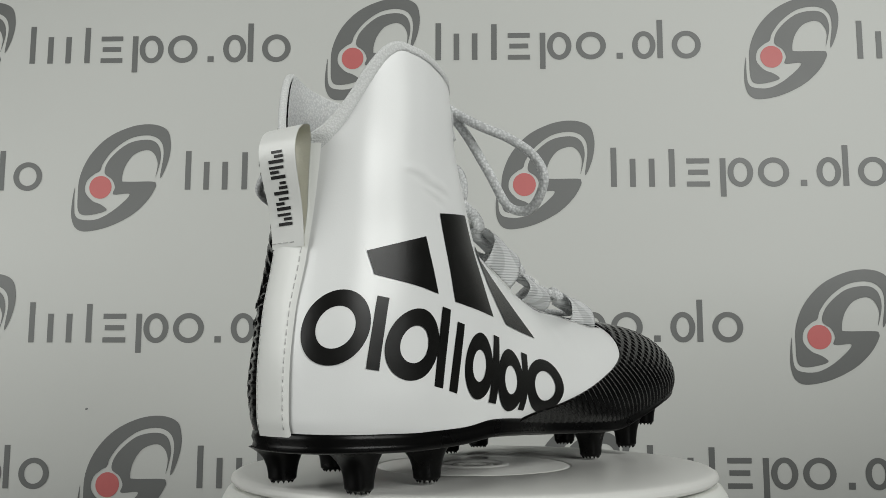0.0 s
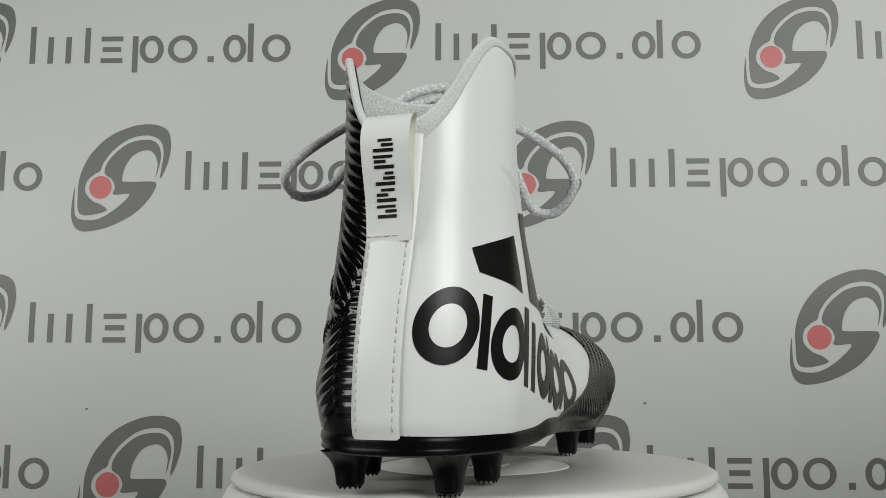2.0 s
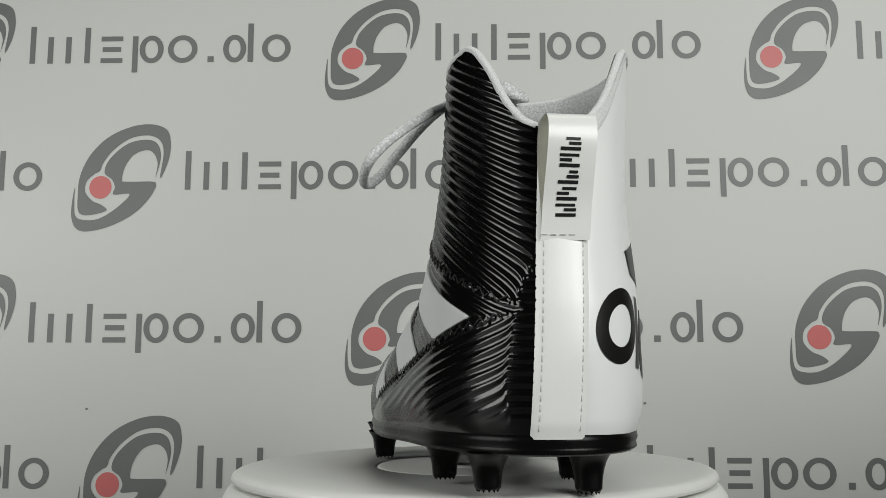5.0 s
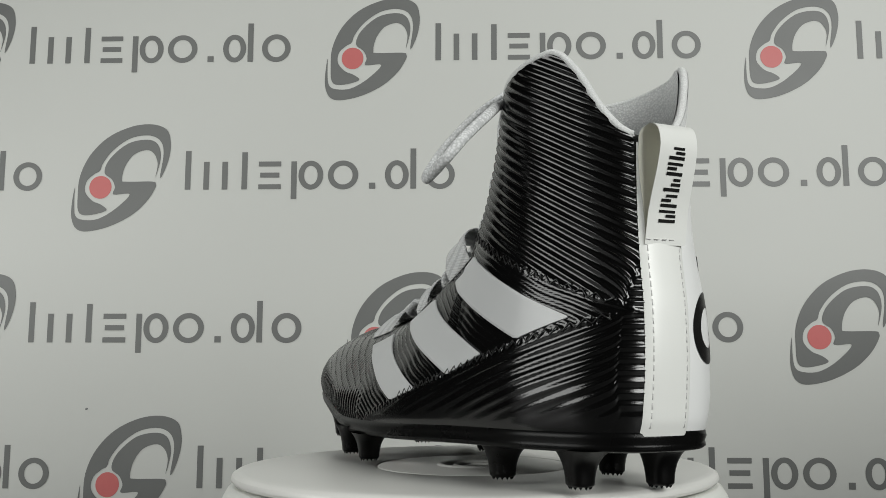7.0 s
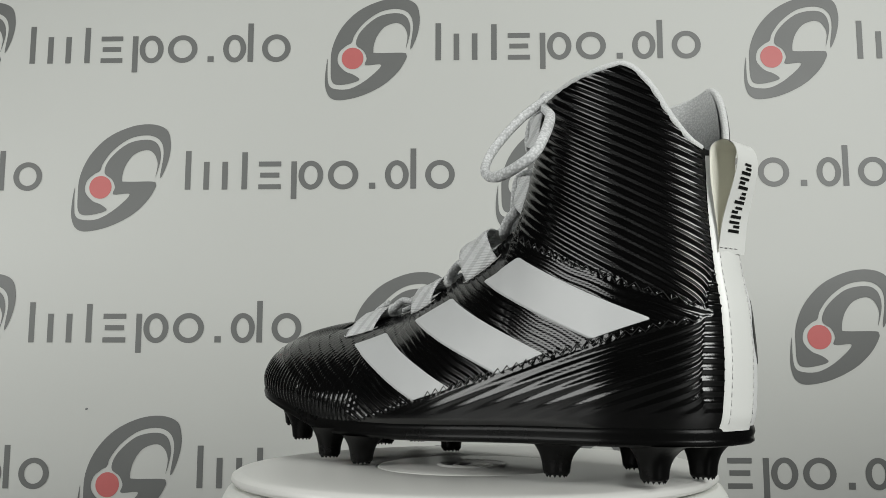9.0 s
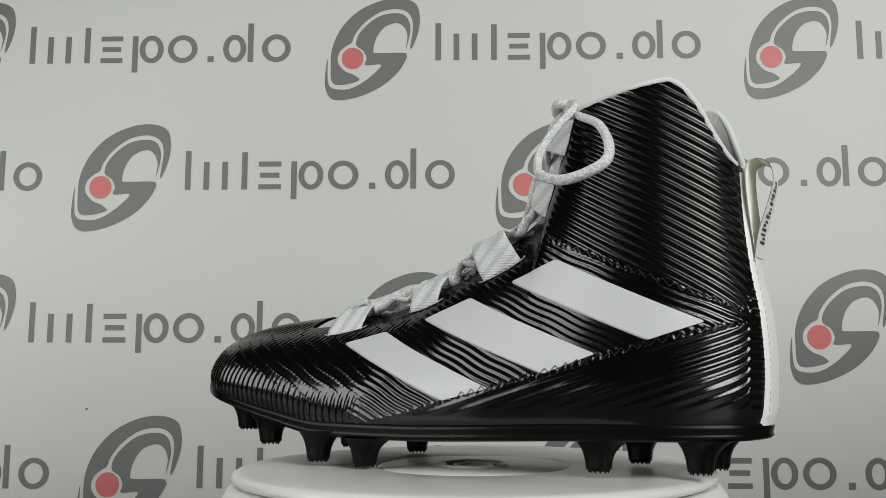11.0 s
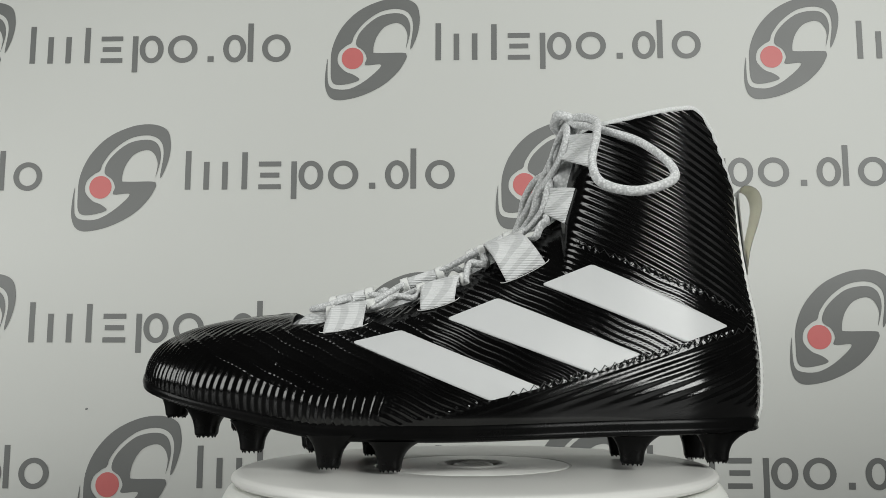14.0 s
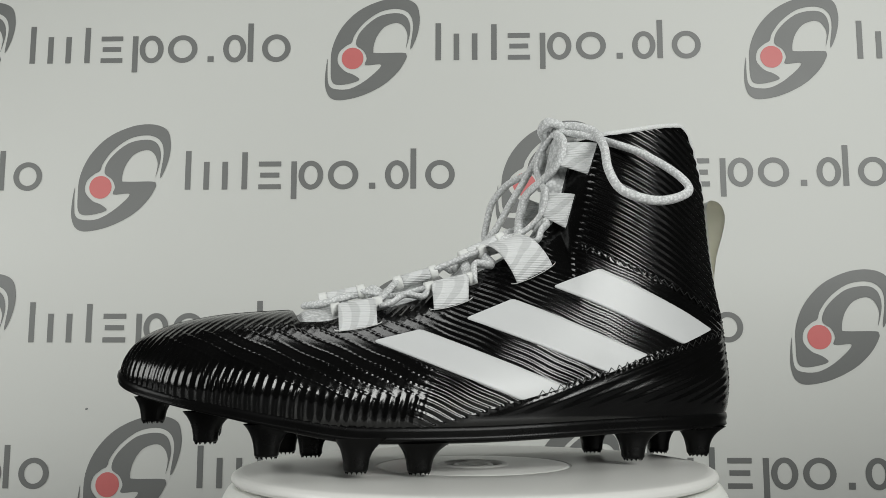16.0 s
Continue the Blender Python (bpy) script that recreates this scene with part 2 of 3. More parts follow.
def build_banner():
    b = tagged(new("banner"), "light grey vinyl banner printed with dark grey marks and red discs", "banner", kind="structure")
    # sheet with the curves added for shade
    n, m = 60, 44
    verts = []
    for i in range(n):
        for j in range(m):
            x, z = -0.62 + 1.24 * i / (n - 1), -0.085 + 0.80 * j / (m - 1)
            verts.append(shade_bend(x, z))
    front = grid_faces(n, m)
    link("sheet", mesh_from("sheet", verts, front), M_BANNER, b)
    for x, z, mark, text in ((-0.5465, 0.3690, 0.975, 0.995), (-0.1207, 0.366, 0.975, 0.985), (0.3077, 0.361, 0.975, 0.995),
                             (-0.8030, 0.2360, 1.0, 1.0), (-0.3788, 0.2333, 1.0, 1.0), (0.0544, 0.2313, 1.0, 1.0), (0.4876, 0.2290, 1.0, 1.0),
                             (-0.5327, 0.0790, 1.01, 1.0), (-0.0965, 0.0771, 1.01, 1.0), (0.3398, 0.0762, 1.01, 1.0),
                             (-0.7860, -0.0625, 1.014, 1.014), (-0.3591, -0.0639, 1.014, 1.014), (0.0800, -0.0645, 1.014, 1.014), (0.5130, -0.0655, 1.014, 1.014)):
        build_motif(b, x, z, 0.000577 * mark, radians(-0.35), 0.000577 * text)
    for x, z in ((-0.3830, 0.0095), (0.1680, 0.0130)):
        flat_print("speck", oval(0, 0, 1.6, 1.1, 8), x, z, 0.4, 0.001, M_PRINT_GREY, b, "small dark speck")


build_banner()


# ================= turntable =================
def build_turntable():
    t = tagged(new("turntable"), "white plastic display turntable with a round grey platter", "turntable")
    t.location = (0, 0, TABLE_Z)
    u = -TABLE_Z + 0.0012
    lathe("base", [(0.0, 0.0), (0.121, 0.0), (0.1235, 0.003), (0.1235, u - 0.050), (0.1230, u - 0.030), (0.1215, u - 0.018), (0.1195, u - 0.0115),
                   (0.1175, u - 0.0080), (0.1155, u - 0.0062), (0.1140, u - 0.0060), (0.0, u - 0.0060)], 128, M_BASE, t)
    p = lathe("platter", [(0.0, u - 0.0055), (0.1125, u - 0.0055), (0.1150, u - 0.0048), (0.1160, u - 0.0034), (0.1155, u - 0.0016), (0.1135, u - 0.0004),
                          (0.1110, u), (0.0482, u), (0.0478, u - 0.0007), (0.0468, u - 0.0007), (0.0464, u), (0.0178, u), (0.0172, u + 0.0008), (0.0160, u + 0.0010),
                          (0.0142, u + 0.0006), (0.0136, u - 0.0010), (0.0102, u - 0.0012), (0.0096, u + 0.0003), (0.0078, u + 0.0003), (0.0074, u - 0.0008), (0.0, u - 0.0008)], 128, M_PLATTER, t, "grey platter with a ring at its centre")
    return p


platter = build_turntable()

# ================= boot: the skin of the upper =================
HEEL, TIP = -0.1410, 0.1670


def table(pairs):
    """Dense table of a monotone cubic through the pairs."""
    xs, ys = [p[0] for p in pairs], [p[1] for p in pairs]
    n = len(xs)
    sl = []
    for k in range(n):
        if k in (0, n - 1):
            a, b = (0, 1) if k == 0 else (n - 2, n - 1)
            sl.append((ys[b] - ys[a]) / (xs[b] - xs[a]))
        else:
            a, b = (ys[k] - ys[k - 1]) / (xs[k] - xs[k - 1]), (ys[k + 1] - ys[k]) / (xs[k + 1] - xs[k])
            sl.append(0 if a * b <= 0 else 2 * a * b / (a + b))
    q = np.linspace(xs[0], xs[-1], 3000)
    i = np.clip(np.searchsorted(xs, q, side="right") - 1, 0, n - 2)
    X, Y, G = np.array(xs), np.array(ys), np.array(sl)
    h = X[i + 1] - X[i]
    t = (q - X[i]) / h
    return q, (2 * t ** 3 - 3 * t * t + 1) * Y[i] + (t ** 3 - 2 * t * t + t) * G[i] * h + (-2 * t ** 3 + 3 * t * t) * Y[i + 1] + (t ** 3 - t * t) * G[i + 1] * h


LAT = table([(-.141,.0145), (-.12,.0208), (-.1,.0292), (-.06,.0385), (-.02,.0475), (.02,.0515), (.06,.0525), (.1,.0495), (.13,.0455), (.155,.0400), (.167,.036)])
MED = table([(-.141,-.048), (-.12,-.0512), (-.1,-.0562), (-.06,-.0568), (-.02,-.0555), (.02,-.0545), (.06,-.0525), (.1,-.0490), (.13,-.0445), (.155,-.0395), (.167,-.036)])
MID = table([(-.141,-.0165), (-.1,-.0165), (-.05,-.010), (0,-.004), (.06,-.001), (.167,-.003)])
TOP = table([(-.12,.62), (-.1,.48), (-.08,.30), (-.065,.215), (-.0585,.181), (-.0535,.1600), (-.0491,.1440), (-.0461,.1315), (-.035,.1200), (-.0168,.1070), (.0033,.0965), (.0209,.0875), (.045,.0800), (.070,.0775), (.0942,.0762), (.117,.0745), (.137,.0712), (.153,.0660), (.1605,.0612), (.165,.055), (.167,.0485)])
BOT = table([(-0.141, 0.0215), (-0.1116, 0.0215), (-0.0733, 0.0212), (-0.0326, 0.0202), (0.0108, 0.0192), (0.0572, 0.0196), (0.0930, 0.0246), (0.117, 0.0292), (0.142, 0.0348), (0.158, 0.0392), (0.164, 0.0420), (0.167, 0.0450)])
ADJL = table([(.0,-.006), (.018,-.0045), (.027,-.0015), (.04,0), (.055,-.003), (.083,-.0058), (.108,-.0075), (.132,-.0082), (.157,-.0075), (.175,-.0062), (.185,-.006)])
ADJM = table([(.0,-.007), (.018,-.0055), (.026,-.002), (.04,0), (.06,0), (.083,-.0005), (.105,-.0015), (.13,-.0010), (.155,.0012), (.175,.0030), (.185,.0035)])
LEAN = table([(.0145,.004), (.0226,.003), (.03,.001), (.05,0), (.068,.001), (.0887,.0045), (.112,.0072), (.136,.0085), (.19,.0095)])

BOTM = table([(-0.141, 0.0215), (-0.100, 0.0212), (-0.075, 0.0218), (-0.056, 0.0238), (-0.031, 0.0232), (0.003, 0.0215), (0.0572, 0.0198), (0.0930, 0.0246), (0.117, 0.0292), (0.142, 0.0348), (0.158, 0.0392), (0.164, 0.0420), (0.167, 0.0450)])

# height of the collar's edge along the boot
COLLAR = table([(-0.141, 0.136), (-0.1385, 0.140), (-0.133, 0.151), (-0.1285, 0.161), (-0.124, 0.1680), (-0.1205, 0.1715), (-0.1160, 0.1733), (-0.110, 0.1725), (-0.100, 0.1710), (-0.08, 0.1681), (-0.065, 0.167), (-0.05, 0.166)])


def at(tab, x):
    return np.interp(x, tab[0], tab[1])


def round_end(t, n):
    t = np.clip(t, 0, 1)
    return (1 - (1 - t) ** n) ** (1 / n)


def ease(a, lo, hi):
    t = np.clip((a - lo) / (hi - lo), 0, 1)
    return t * t * (3 - 2 * t)


# the upper's inverse height, evened out along the boot
_gx = np.linspace(HEEL, TIP, 700)
_gi = 1 / (np.interp(_gx, TOP[0], TOP[1]) - np.interp(_gx, BOT[0], BOT[1]))
_wt = np.exp(-0.5 * (np.arange(-110, 111) * (_gx[1] - _gx[0]) / 0.014) ** 2)
SOFT = (_gx, np.where(_gx < 0.04, np.convolve(np.pad(_gi, 110, mode="edge"), _wt / _wt.sum(), mode="valid"), _gi))


def half(side, xi, z):
    """Sideways place of the skin at station xi and height z; side 1: black side, -1: white side."""
    mid = at(MID, xi)
    w = np.abs(at(LAT if side > 0 else MED, xi) - mid)
    k = np.where(z > 0.04, np.clip((0.02 - xi) / 0.08, 0, 1), 1.0)
    w = w + at(ADJL if side > 0 else ADJM, z) * k
    w = w * round_end((xi - HEEL) / 0.034, 2.4) * round_end((TIP - xi) / 0.045, 2.3)
    zb, zt = at(BOT, xi), at(TOP, xi)
    v = np.clip((z - zb) / (zt - zb), 0, 1)
    soft = np.clip((z - zb) * at(SOFT, xi), 0, 1)
    v = soft + (v - soft) * ease(v, 0.45, 0.85)
    p, q = np.interp(xi, [0.02, 0.053, 0.11], [1.8, 2.05, 2.6]), np.interp(xi, [0.02, 0.053, 0.11], [0.70, 0.66, 0.60])
    # the toe draws in below its widest line
    w = w * (1 - 0.07 * ease(xi, 0.03, 0.10) * (1 - np.clip(v / 0.38, 0, 1)) ** 2)
    # and the white side under the arch
    if side < 0:
        w = w * (1 - 0.17 * np.exp(-((xi + 0.002) / 0.034) ** 2) * (1 - np.clip((z - 0.018) / 0.022, 0, 1)) ** 2)
    return mid + side * w * (1 - v ** p) ** q


def skin(side, xi, z):
    xi, z = np.broadcast_arrays(np.asarray(xi, float), np.asarray(z, float))
    return np.stack([xi + at(LEAN, z) * np.clip(-xi / 0.14, 0, 1) ** 2, half(side, xi, z), z], -1)


def station(x, z):
    xi = np.asarray(x, float)
    for _ in range(6):
        xi = x - at(LEAN, z) * np.clip(-xi / 0.14, 0, 1) ** 2
    return np.clip(xi, HEEL, TIP)


def grid_normals(p, side):
    """Outward normals of a grid of points."""
    a, b = np.gradient(p, axis=0), np.gradient(p, axis=1)
    n = np.cross(a, b)
    n /= np.maximum(np.linalg.norm(n, axis=-1, keepdims=True), 1e-12)
    return n


def out_normal(side, xi, z, e=0.0004):
    """Outward normals of the skin at given stations and heights."""
    dx = skin(side, np.clip(xi + e, HEEL, TIP), z) - skin(side, np.clip(xi - e, HEEL, TIP), z)
    dz = skin(side, xi, z + e) - skin(side, xi, z - e)
    n = np.cross(dz, dx) * side
    n /= np.maximum(np.linalg.norm(n, axis=-1, keepdims=True), 1e-12)
    return n


def lifted(side, xi, z, off):
    return skin(side, xi, z) + out_normal(side, xi, z) * np.asarray(off)[..., None]


def put_grid(name, p, mat, parent, label="", flip=False):
    n, m = p.shape[:2]
    return link(name, mesh_from(name, p.reshape(-1, 3), grid_faces(n, m, flip)), mat, parent, label)


THROAT = 0.089


def top_edge(xi):
    """Upper edge of the side panels: closed over the toe, a facing along the throat, the collar on the shaft."""
    zb, zt = at(BOT, xi), at(TOP, xi)
    v = 1 - (0.045 + 0.085 * ease(xi, 0.055, 0.076) - 0.022 * ease(-xi, 0.034, 0.046)) * (1 - ease(xi, THROAT - 0.0035, THROAT + 0.0005))
    return np.minimum(zb + (zt - zb) * v, at(COLLAR, xi))


# length along the black side, level with x amidships
_bx = np.linspace(HEEL, TIP, 2000)
_bp = skin(1, _bx, np.full(2000, 0.09))
_bl = np.concatenate([[0], np.cumsum(np.linalg.norm(np.diff(_bp[:, :2], axis=0), axis=1))])
BLACK_RUN = (_bp[:, 0], _bl - np.interp(-0.03, _bp[:, 0], _bl) - 0.03)


def crest(p):
    """Narrow rounded ribs with broader valleys between, once for each unit of p."""
    return 1.6 * (0.5 + 0.5 * np.cos(2 * math.pi * p)) ** 1.7 - 0.6


def ridges(x, z, y):
    """Height of the moulded ribs on the black side."""
    seam1 = 0.105 + (x + 0.058) * 0.43
    seam2 = 0.067 - (x + 0.135) * 0.27
    run = np.interp(np.minimum(x, -0.085), *BLACK_RUN) + 1.03 * np.maximum(x + 0.085, 0)
    wob = 0.0003 * np.sin(x * 210 + z * 160)
    shaft = crest((z - 0.56 * run) / 0.0042)
    mid = crest((z - 0.47 * x + wob) / 0.0032)
    heel = ease(z, 0.025, 0.042) * crest((z + 0.30 * run + 0.5 * (0.065 - z) * (run + 0.14)) / 0.0042) * (1 - 0.5 * ease(x, -0.095, -0.055))
    # toe: flutes round the edge and over the top, fine dashed lines between them
    sweep = (x - 0.6 * y + 0.2 * z + wob) / 0.0041
    flute = crest(sweep)
    dash = (0.5 + 0.5 * np.cos(2 * math.pi * (z - 0.47 * x + wob) / 0.0050)) ** 12 * (0.6 + 0.4 * np.sin(2 * math.pi * (x + 0.4 * z) / 0.0026))
    up = ease(z - seam1, -0.0015, 0.0015)
    low = 1 - ease(z - seam2, -0.0015, 0.0015)
    fore = ease(x + 0.4 * (z - 0.03), 0.024, 0.042)
    h = up * shaft * 0.00062 + (1 - up) * ((1 - low) * mid * 0.00036 + low * heel * 0.00042)
    rim = 0.036 + 0.33 * np.maximum(x - 0.072, 0)
    brow = at(TOP, np.clip(x, 0.0, TIP)) - 0.0075 + 0.12 * np.maximum(x - 0.12, 0)
    low_band, high_band = 1 - ease(z - rim, -0.003, 0.003), ease(z - brow, -0.004, 0.003)
    between = (1 - low_band) * (1 - high_band)
    toe = flute * (0.00030 * low_band + 0.00034 * high_band + 0.00003 * between) + 0.00034 * dash * between
    seam = 0.0004 * (np.exp(-((z - seam1) / 0.0011) ** 2) + np.exp(-((z - seam2) / 0.0011) ** 2)) * (1 - fore) * np.where(x < -0.05, 1, 0.5)
    return h * (1 - fore) + fore * toe + seam * (0.6 + 0.4 * np.sign(np.sin(2 * math.pi * x / 0.003)))


def creases(x, z):
    """Shallow folds where the white ankle bends, and a gentle unevenness."""
    d = np.zeros_like(x)
    for x0, x1, z0, z1, deep in ((-0.108, -0.080, 0.1215, 0.1165, 0.0008), (-0.104, -0.084, 0.1185, 0.1120, 0.0006), (-0.112, -0.096, 0.1235, 0.1215, 0.0005)):
        u = (x - x0) / (x1 - x0)
        line = z0 + (z1 - z0) * u
        d -= deep * np.exp(-((z - line) / 0.0011) ** 2) * np.exp(-((u - 0.5) / 0.38) ** 4)
        d += 0.6 * deep * np.exp(-((z - line - 0.0028) / 0.0018) ** 2) * np.exp(-((u - 0.5) / 0.38) ** 4)
    return d + 0.00025 * np.sin(x * 95 + 1.3) * np.sin(z * 120)


def build_boot():
    boot = tagged(new("football_boot"), "high-top cleated boot, ribbed black one side, smooth white the other", "shoe")
    # stations along the boot, closer together at both ends
    nx = 420
    q = np.linspace(0, 1, nx)
    xi = HEEL + (TIP - HEEL) * (0.55 * q + 0.45 * (1 - np.cos(math.pi * q)) / 2)
    # closer still where the upper edge climbs steeply from instep to shaft
    climb = np.abs(np.gradient(top_edge(xi), xi))
    rise = np.concatenate([[0], np.cumsum(np.diff(xi) * (1 + 1.1 * np.minimum(climb[1:], 8)))])
    xi = np.interp(np.linspace(0, rise[-1], 640), rise, xi)
    # black side
    nv = 210
    v = np.linspace(0, 1, nv)
    v = 0.6 * v + 0.4 * (1 - (1 - v) ** 2)
    zb, ze = at(BOT, xi)[:, None], top_edge(xi)[:, None]
    Z = zb + (ze - zb) * v[None]
    XI = np.repeat(xi[:, None], nv, 1)
    P = skin(1, XI, Z)
    edge = np.clip(np.minimum(ze - Z, 0.004) / 0.004, 0, 1)
    near = (Z - zb) / (at(TOP, xi)[:, None] - zb)
    plain = ease(-XI, 0.030, 0.045) * ease(near, 0.60, 0.74)
    h = ridges(P[..., 0], Z, P[..., 1]) * edge * ease(XI, HEEL, HEEL + 0.0012) * (1 - plain)
    put_grid("black_side_panel", P + out_normal(1, XI, Z) * h[..., None], M_BLACK, boot, "glossy black ribbed synthetic side", flip=True)
    # white side
    nv2 = 150
    v2 = np.linspace(0, 1, nv2)
    v2 = 0.6 * v2 + 0.4 * (1 - (1 - v2) ** 2)
    xw = xi[::2]
    zb2, ze2 = at(BOTM, xw)[:, None], top_edge(xw)[:, None]
    Z2 = zb2 + (ze2 - zb2) * v2[None]
    X2 = np.repeat(xw[:, None], nv2, 1)
    put_grid("white_side_panel", skin(-1, X2, Z2) + out_normal(-1, X2, Z2) * creases(X2, Z2)[..., None], M_WHITE, boot, "smooth white synthetic side")
    # lining inside the collar
    for side in (1, -1):
        xs = np.linspace(HEEL + 0.0005, -0.052, 90)
        top = np.minimum(top_edge(xs), at(COLLAR, xs))[:, None]
        zz = top - (top - 0.09) * np.linspace(0, 1, 24)[None]
        XX = np.repeat(xs[:, None], 24, 1)
        put_grid("lining", lifted(side, XX, zz, np.full(XX.shape, -0.0035)), M_LINING, boot, "pale grey knitted collar lining", flip=side < 0)
    # tongue under the laces
    rows = []
    xs = np.linspace(-0.0565, THROAT - 0.001, 120)
    for side in (1, -1):
        zt, zb3 = at(TOP, xs), at(BOT, xs)
        vv = np.linspace(0.70, 0.999, 26) if side > 0 else np.linspace(0.999, 0.70, 26)
        zz = np.minimum(zb3[:, None] + (zt - zb3)[:, None] * vv[None], 0.1690)
        XX = np.repeat(xs[:, None], 26, 1)
        rise = ease(np.repeat(vv[None], len(xs), 0), 0.91, 0.99) * (0.0005 + 0.0088 * ease(-xs, 0.030, 0.050))[:, None] * ease(-xs, -0.088, -0.06)[:, None]
        # it swells up between the edges at the front of the throat
        rise = rise + 0.0024 * ease(np.repeat(vv[None], len(xs), 0), 0.74, 0.86) * (ease(xs, 0.040, 0.060) * (1 - ease(xs, 0.0825, 0.0875)))[:, None]
        rows.append(lifted(side, XX, zz, -0.0028 + rise))
    put_grid("tongue", np.concatenate(rows, 1), M_TONGUE, boot, "white perforated mesh tongue", flip=True)
    # collar binding
    xs = np.concatenate([np.linspace(-0.056, HEEL + 0.0005, 60)])
    for side in (1, -1):
        zt = top_edge(xs)
        pts = lifted(side, xs, zt, np.full(xs.shape, -0.0012))
        cord("collar_binding", [tuple(p) for p in pts], 0.0017, M_BIND, boot, "pale knitted collar edge", per=2, flat=0.9)
    # broad knitted band turned over the white collar
    xs = np.linspace(HEEL + 0.0008, -0.066, 90)
    drop = 0.0022 + 0.0058 * (1 - ease(xs, -0.132, -0.112))
    zz = top_edge(xs)[:, None] - drop[:, None] * np.linspace(0, 1, 7)[None]
    off = 0.0007 * (1 - np.linspace(0, 1, 7)[None] ** 6) * np.ones((90, 1))
    put_grid("collar_band", lifted(-1, np.repeat(xs[:, None], 7, 1), zz, off), M_BIND, boot, "pale grey knitted band", flip=True)
    # stripes on the black side
    for quad in (((-0.0594, 0.0963), (-0.1221, 0.0670), (-0.1008, 0.0593), (-0.0356, 0.0872)),
                 ((-0.0149, 0.0807), (-0.0801, 0.0539), (-0.0579, 0.0454), (0.0091, 0.0711)),
                 ((0.0307, 0.0657), (-0.0348, 0.0393), (-0.0120, 0.0337), (0.0532, 0.0603))):
        quad_patch("white_stripe", 1, quad, 0.0008, M_STRIPE, boot)
    # zigzag thread over the two seams of the black side
    for x0, x1, z0, slope, base in ((-0.054, -0.134, 0.105, 0.43, 0.058), (-0.134, -0.020, 0.067, -0.27, 0.135)):
        n = int(abs(x1 - x0) / 0.0022)
        xs = np.linspace(x0, x1, n)
        zs = z0 + (xs + base) * slope + 0.0013 * np.where(np.arange(n) % 2, 1, -1)
        pts = lifted(1, station(xs, zs), zs, np.full(n, 0.0008))
        cord("zigzag_stitch", [tuple(p) for p in pts], 0.00032, M_THREAD, boot, per=1, sides=5)
    # toe cap on the white side
    n, m = 340, 130
    zc = np.linspace(0, 1, m)
    rows = []
    for k in range(m):
        f = zc[k]
        start = at(CAP, f)
        s = start + (TIP - start) * np.linspace(0, 1, n) ** 0.9
        b, t = at(BOTM, s), at(TOP, s)
        rows.append(np.stack([s, b + (t - b) * f], -1))
    g = np.stack(rows)
    gx, gz = g[..., 0], g[..., 1]
    h = 0.0011 - 0.0008 * ease(zc, 0.90, 0.99)[:, None] + 0.00034 * (1 - ease(zc, 0.86, 0.96))[:, None] * crest((gx + 0.8 * gz) / 0.0052) * (1 - ease(gz, 0.040, 0.052) * (1 - 1.3 * np.sin(2 * math.pi * (gz - 0.55 * gx) / 0.0086) ** 2))
    h[:, 0] = 0.0
    put_grid("toe_cap", lifted(-1, g[..., 0], g[..., 1], h), M_CAP, boot, "glossy black ribbed toe cap", flip=True)
    build_white_side_print(boot)
    build_heel_strap(boot)
    build_outsole(boot)
    build_lacing(boot)
    return boot


CAP = table([(0.0, -0.045), (0.05, -0.029), (0.145, 0.002), (0.33, 0.036), (0.62, 0.077), (0.85, 0.087), (1.0, 0.090)])


def quad_patch(name, side, quad, off, mat, parent, nu=40, nv=14, label=""):
    """Thin film on the skin between four corners (x, z)."""
    u, w = np.linspace(0.045, 0.955, nu), np.linspace(0, 1, nv + 2)[1:-1]
    ends = np.array([0, 0.0015, 0.005, 0.010, 0.016, 0.022, 0.030])
    u = np.concatenate([[0], ends, u, 1 - ends[::-1], [1]])
    w = np.concatenate([[0, 0], w, [1, 1]])
    U, W = np.meshgrid(u, w, indexing="ij")
    c = np.array(quad)
    # round the corners
    r = 0.0016
    du = np.clip(np.minimum(U, 1 - U) * np.linalg.norm(c[1] - c[0]), 0, r)
    W = 0.5 + (W - 0.5) * (1 - 2 * (r - np.sqrt(r * r - (r - du) ** 2)) / np.linalg.norm(c[3] - c[0]))
    p = ((1 - U) * (1 - W))[..., None] * c[0] + (U * (1 - W))[..., None] * c[1] + (U * W)[..., None] * c[2] + ((1 - U) * W)[..., None] * c[3]
    o = np.full(U.shape, off)
    o[0], o[-1], o[:, 0], o[:, -1] = 0, 0, 0, 0
    return put_grid(name, lifted(side, station(p[..., 0], p[..., 1]), p[..., 1], o), mat, parent, label)


# length along the white side from the heel's middle
_xs = np.linspace(HEEL, TIP, 3000)
_p = skin(-1, _xs, np.full(3000, 0.055))
ALONG = np.concatenate([[0], np.cumsum(np.linalg.norm(np.diff(_p[:, :2], axis=0), axis=1))])


def white_film(name, s, z, mat, parent, off=0.0003):
    """Thin film on the white side from grids of lengths along it and heights."""
    o = np.full(s.shape, off)
    return put_grid(name, lifted(-1, np.interp(s, ALONG, _xs), z, o), mat, parent)


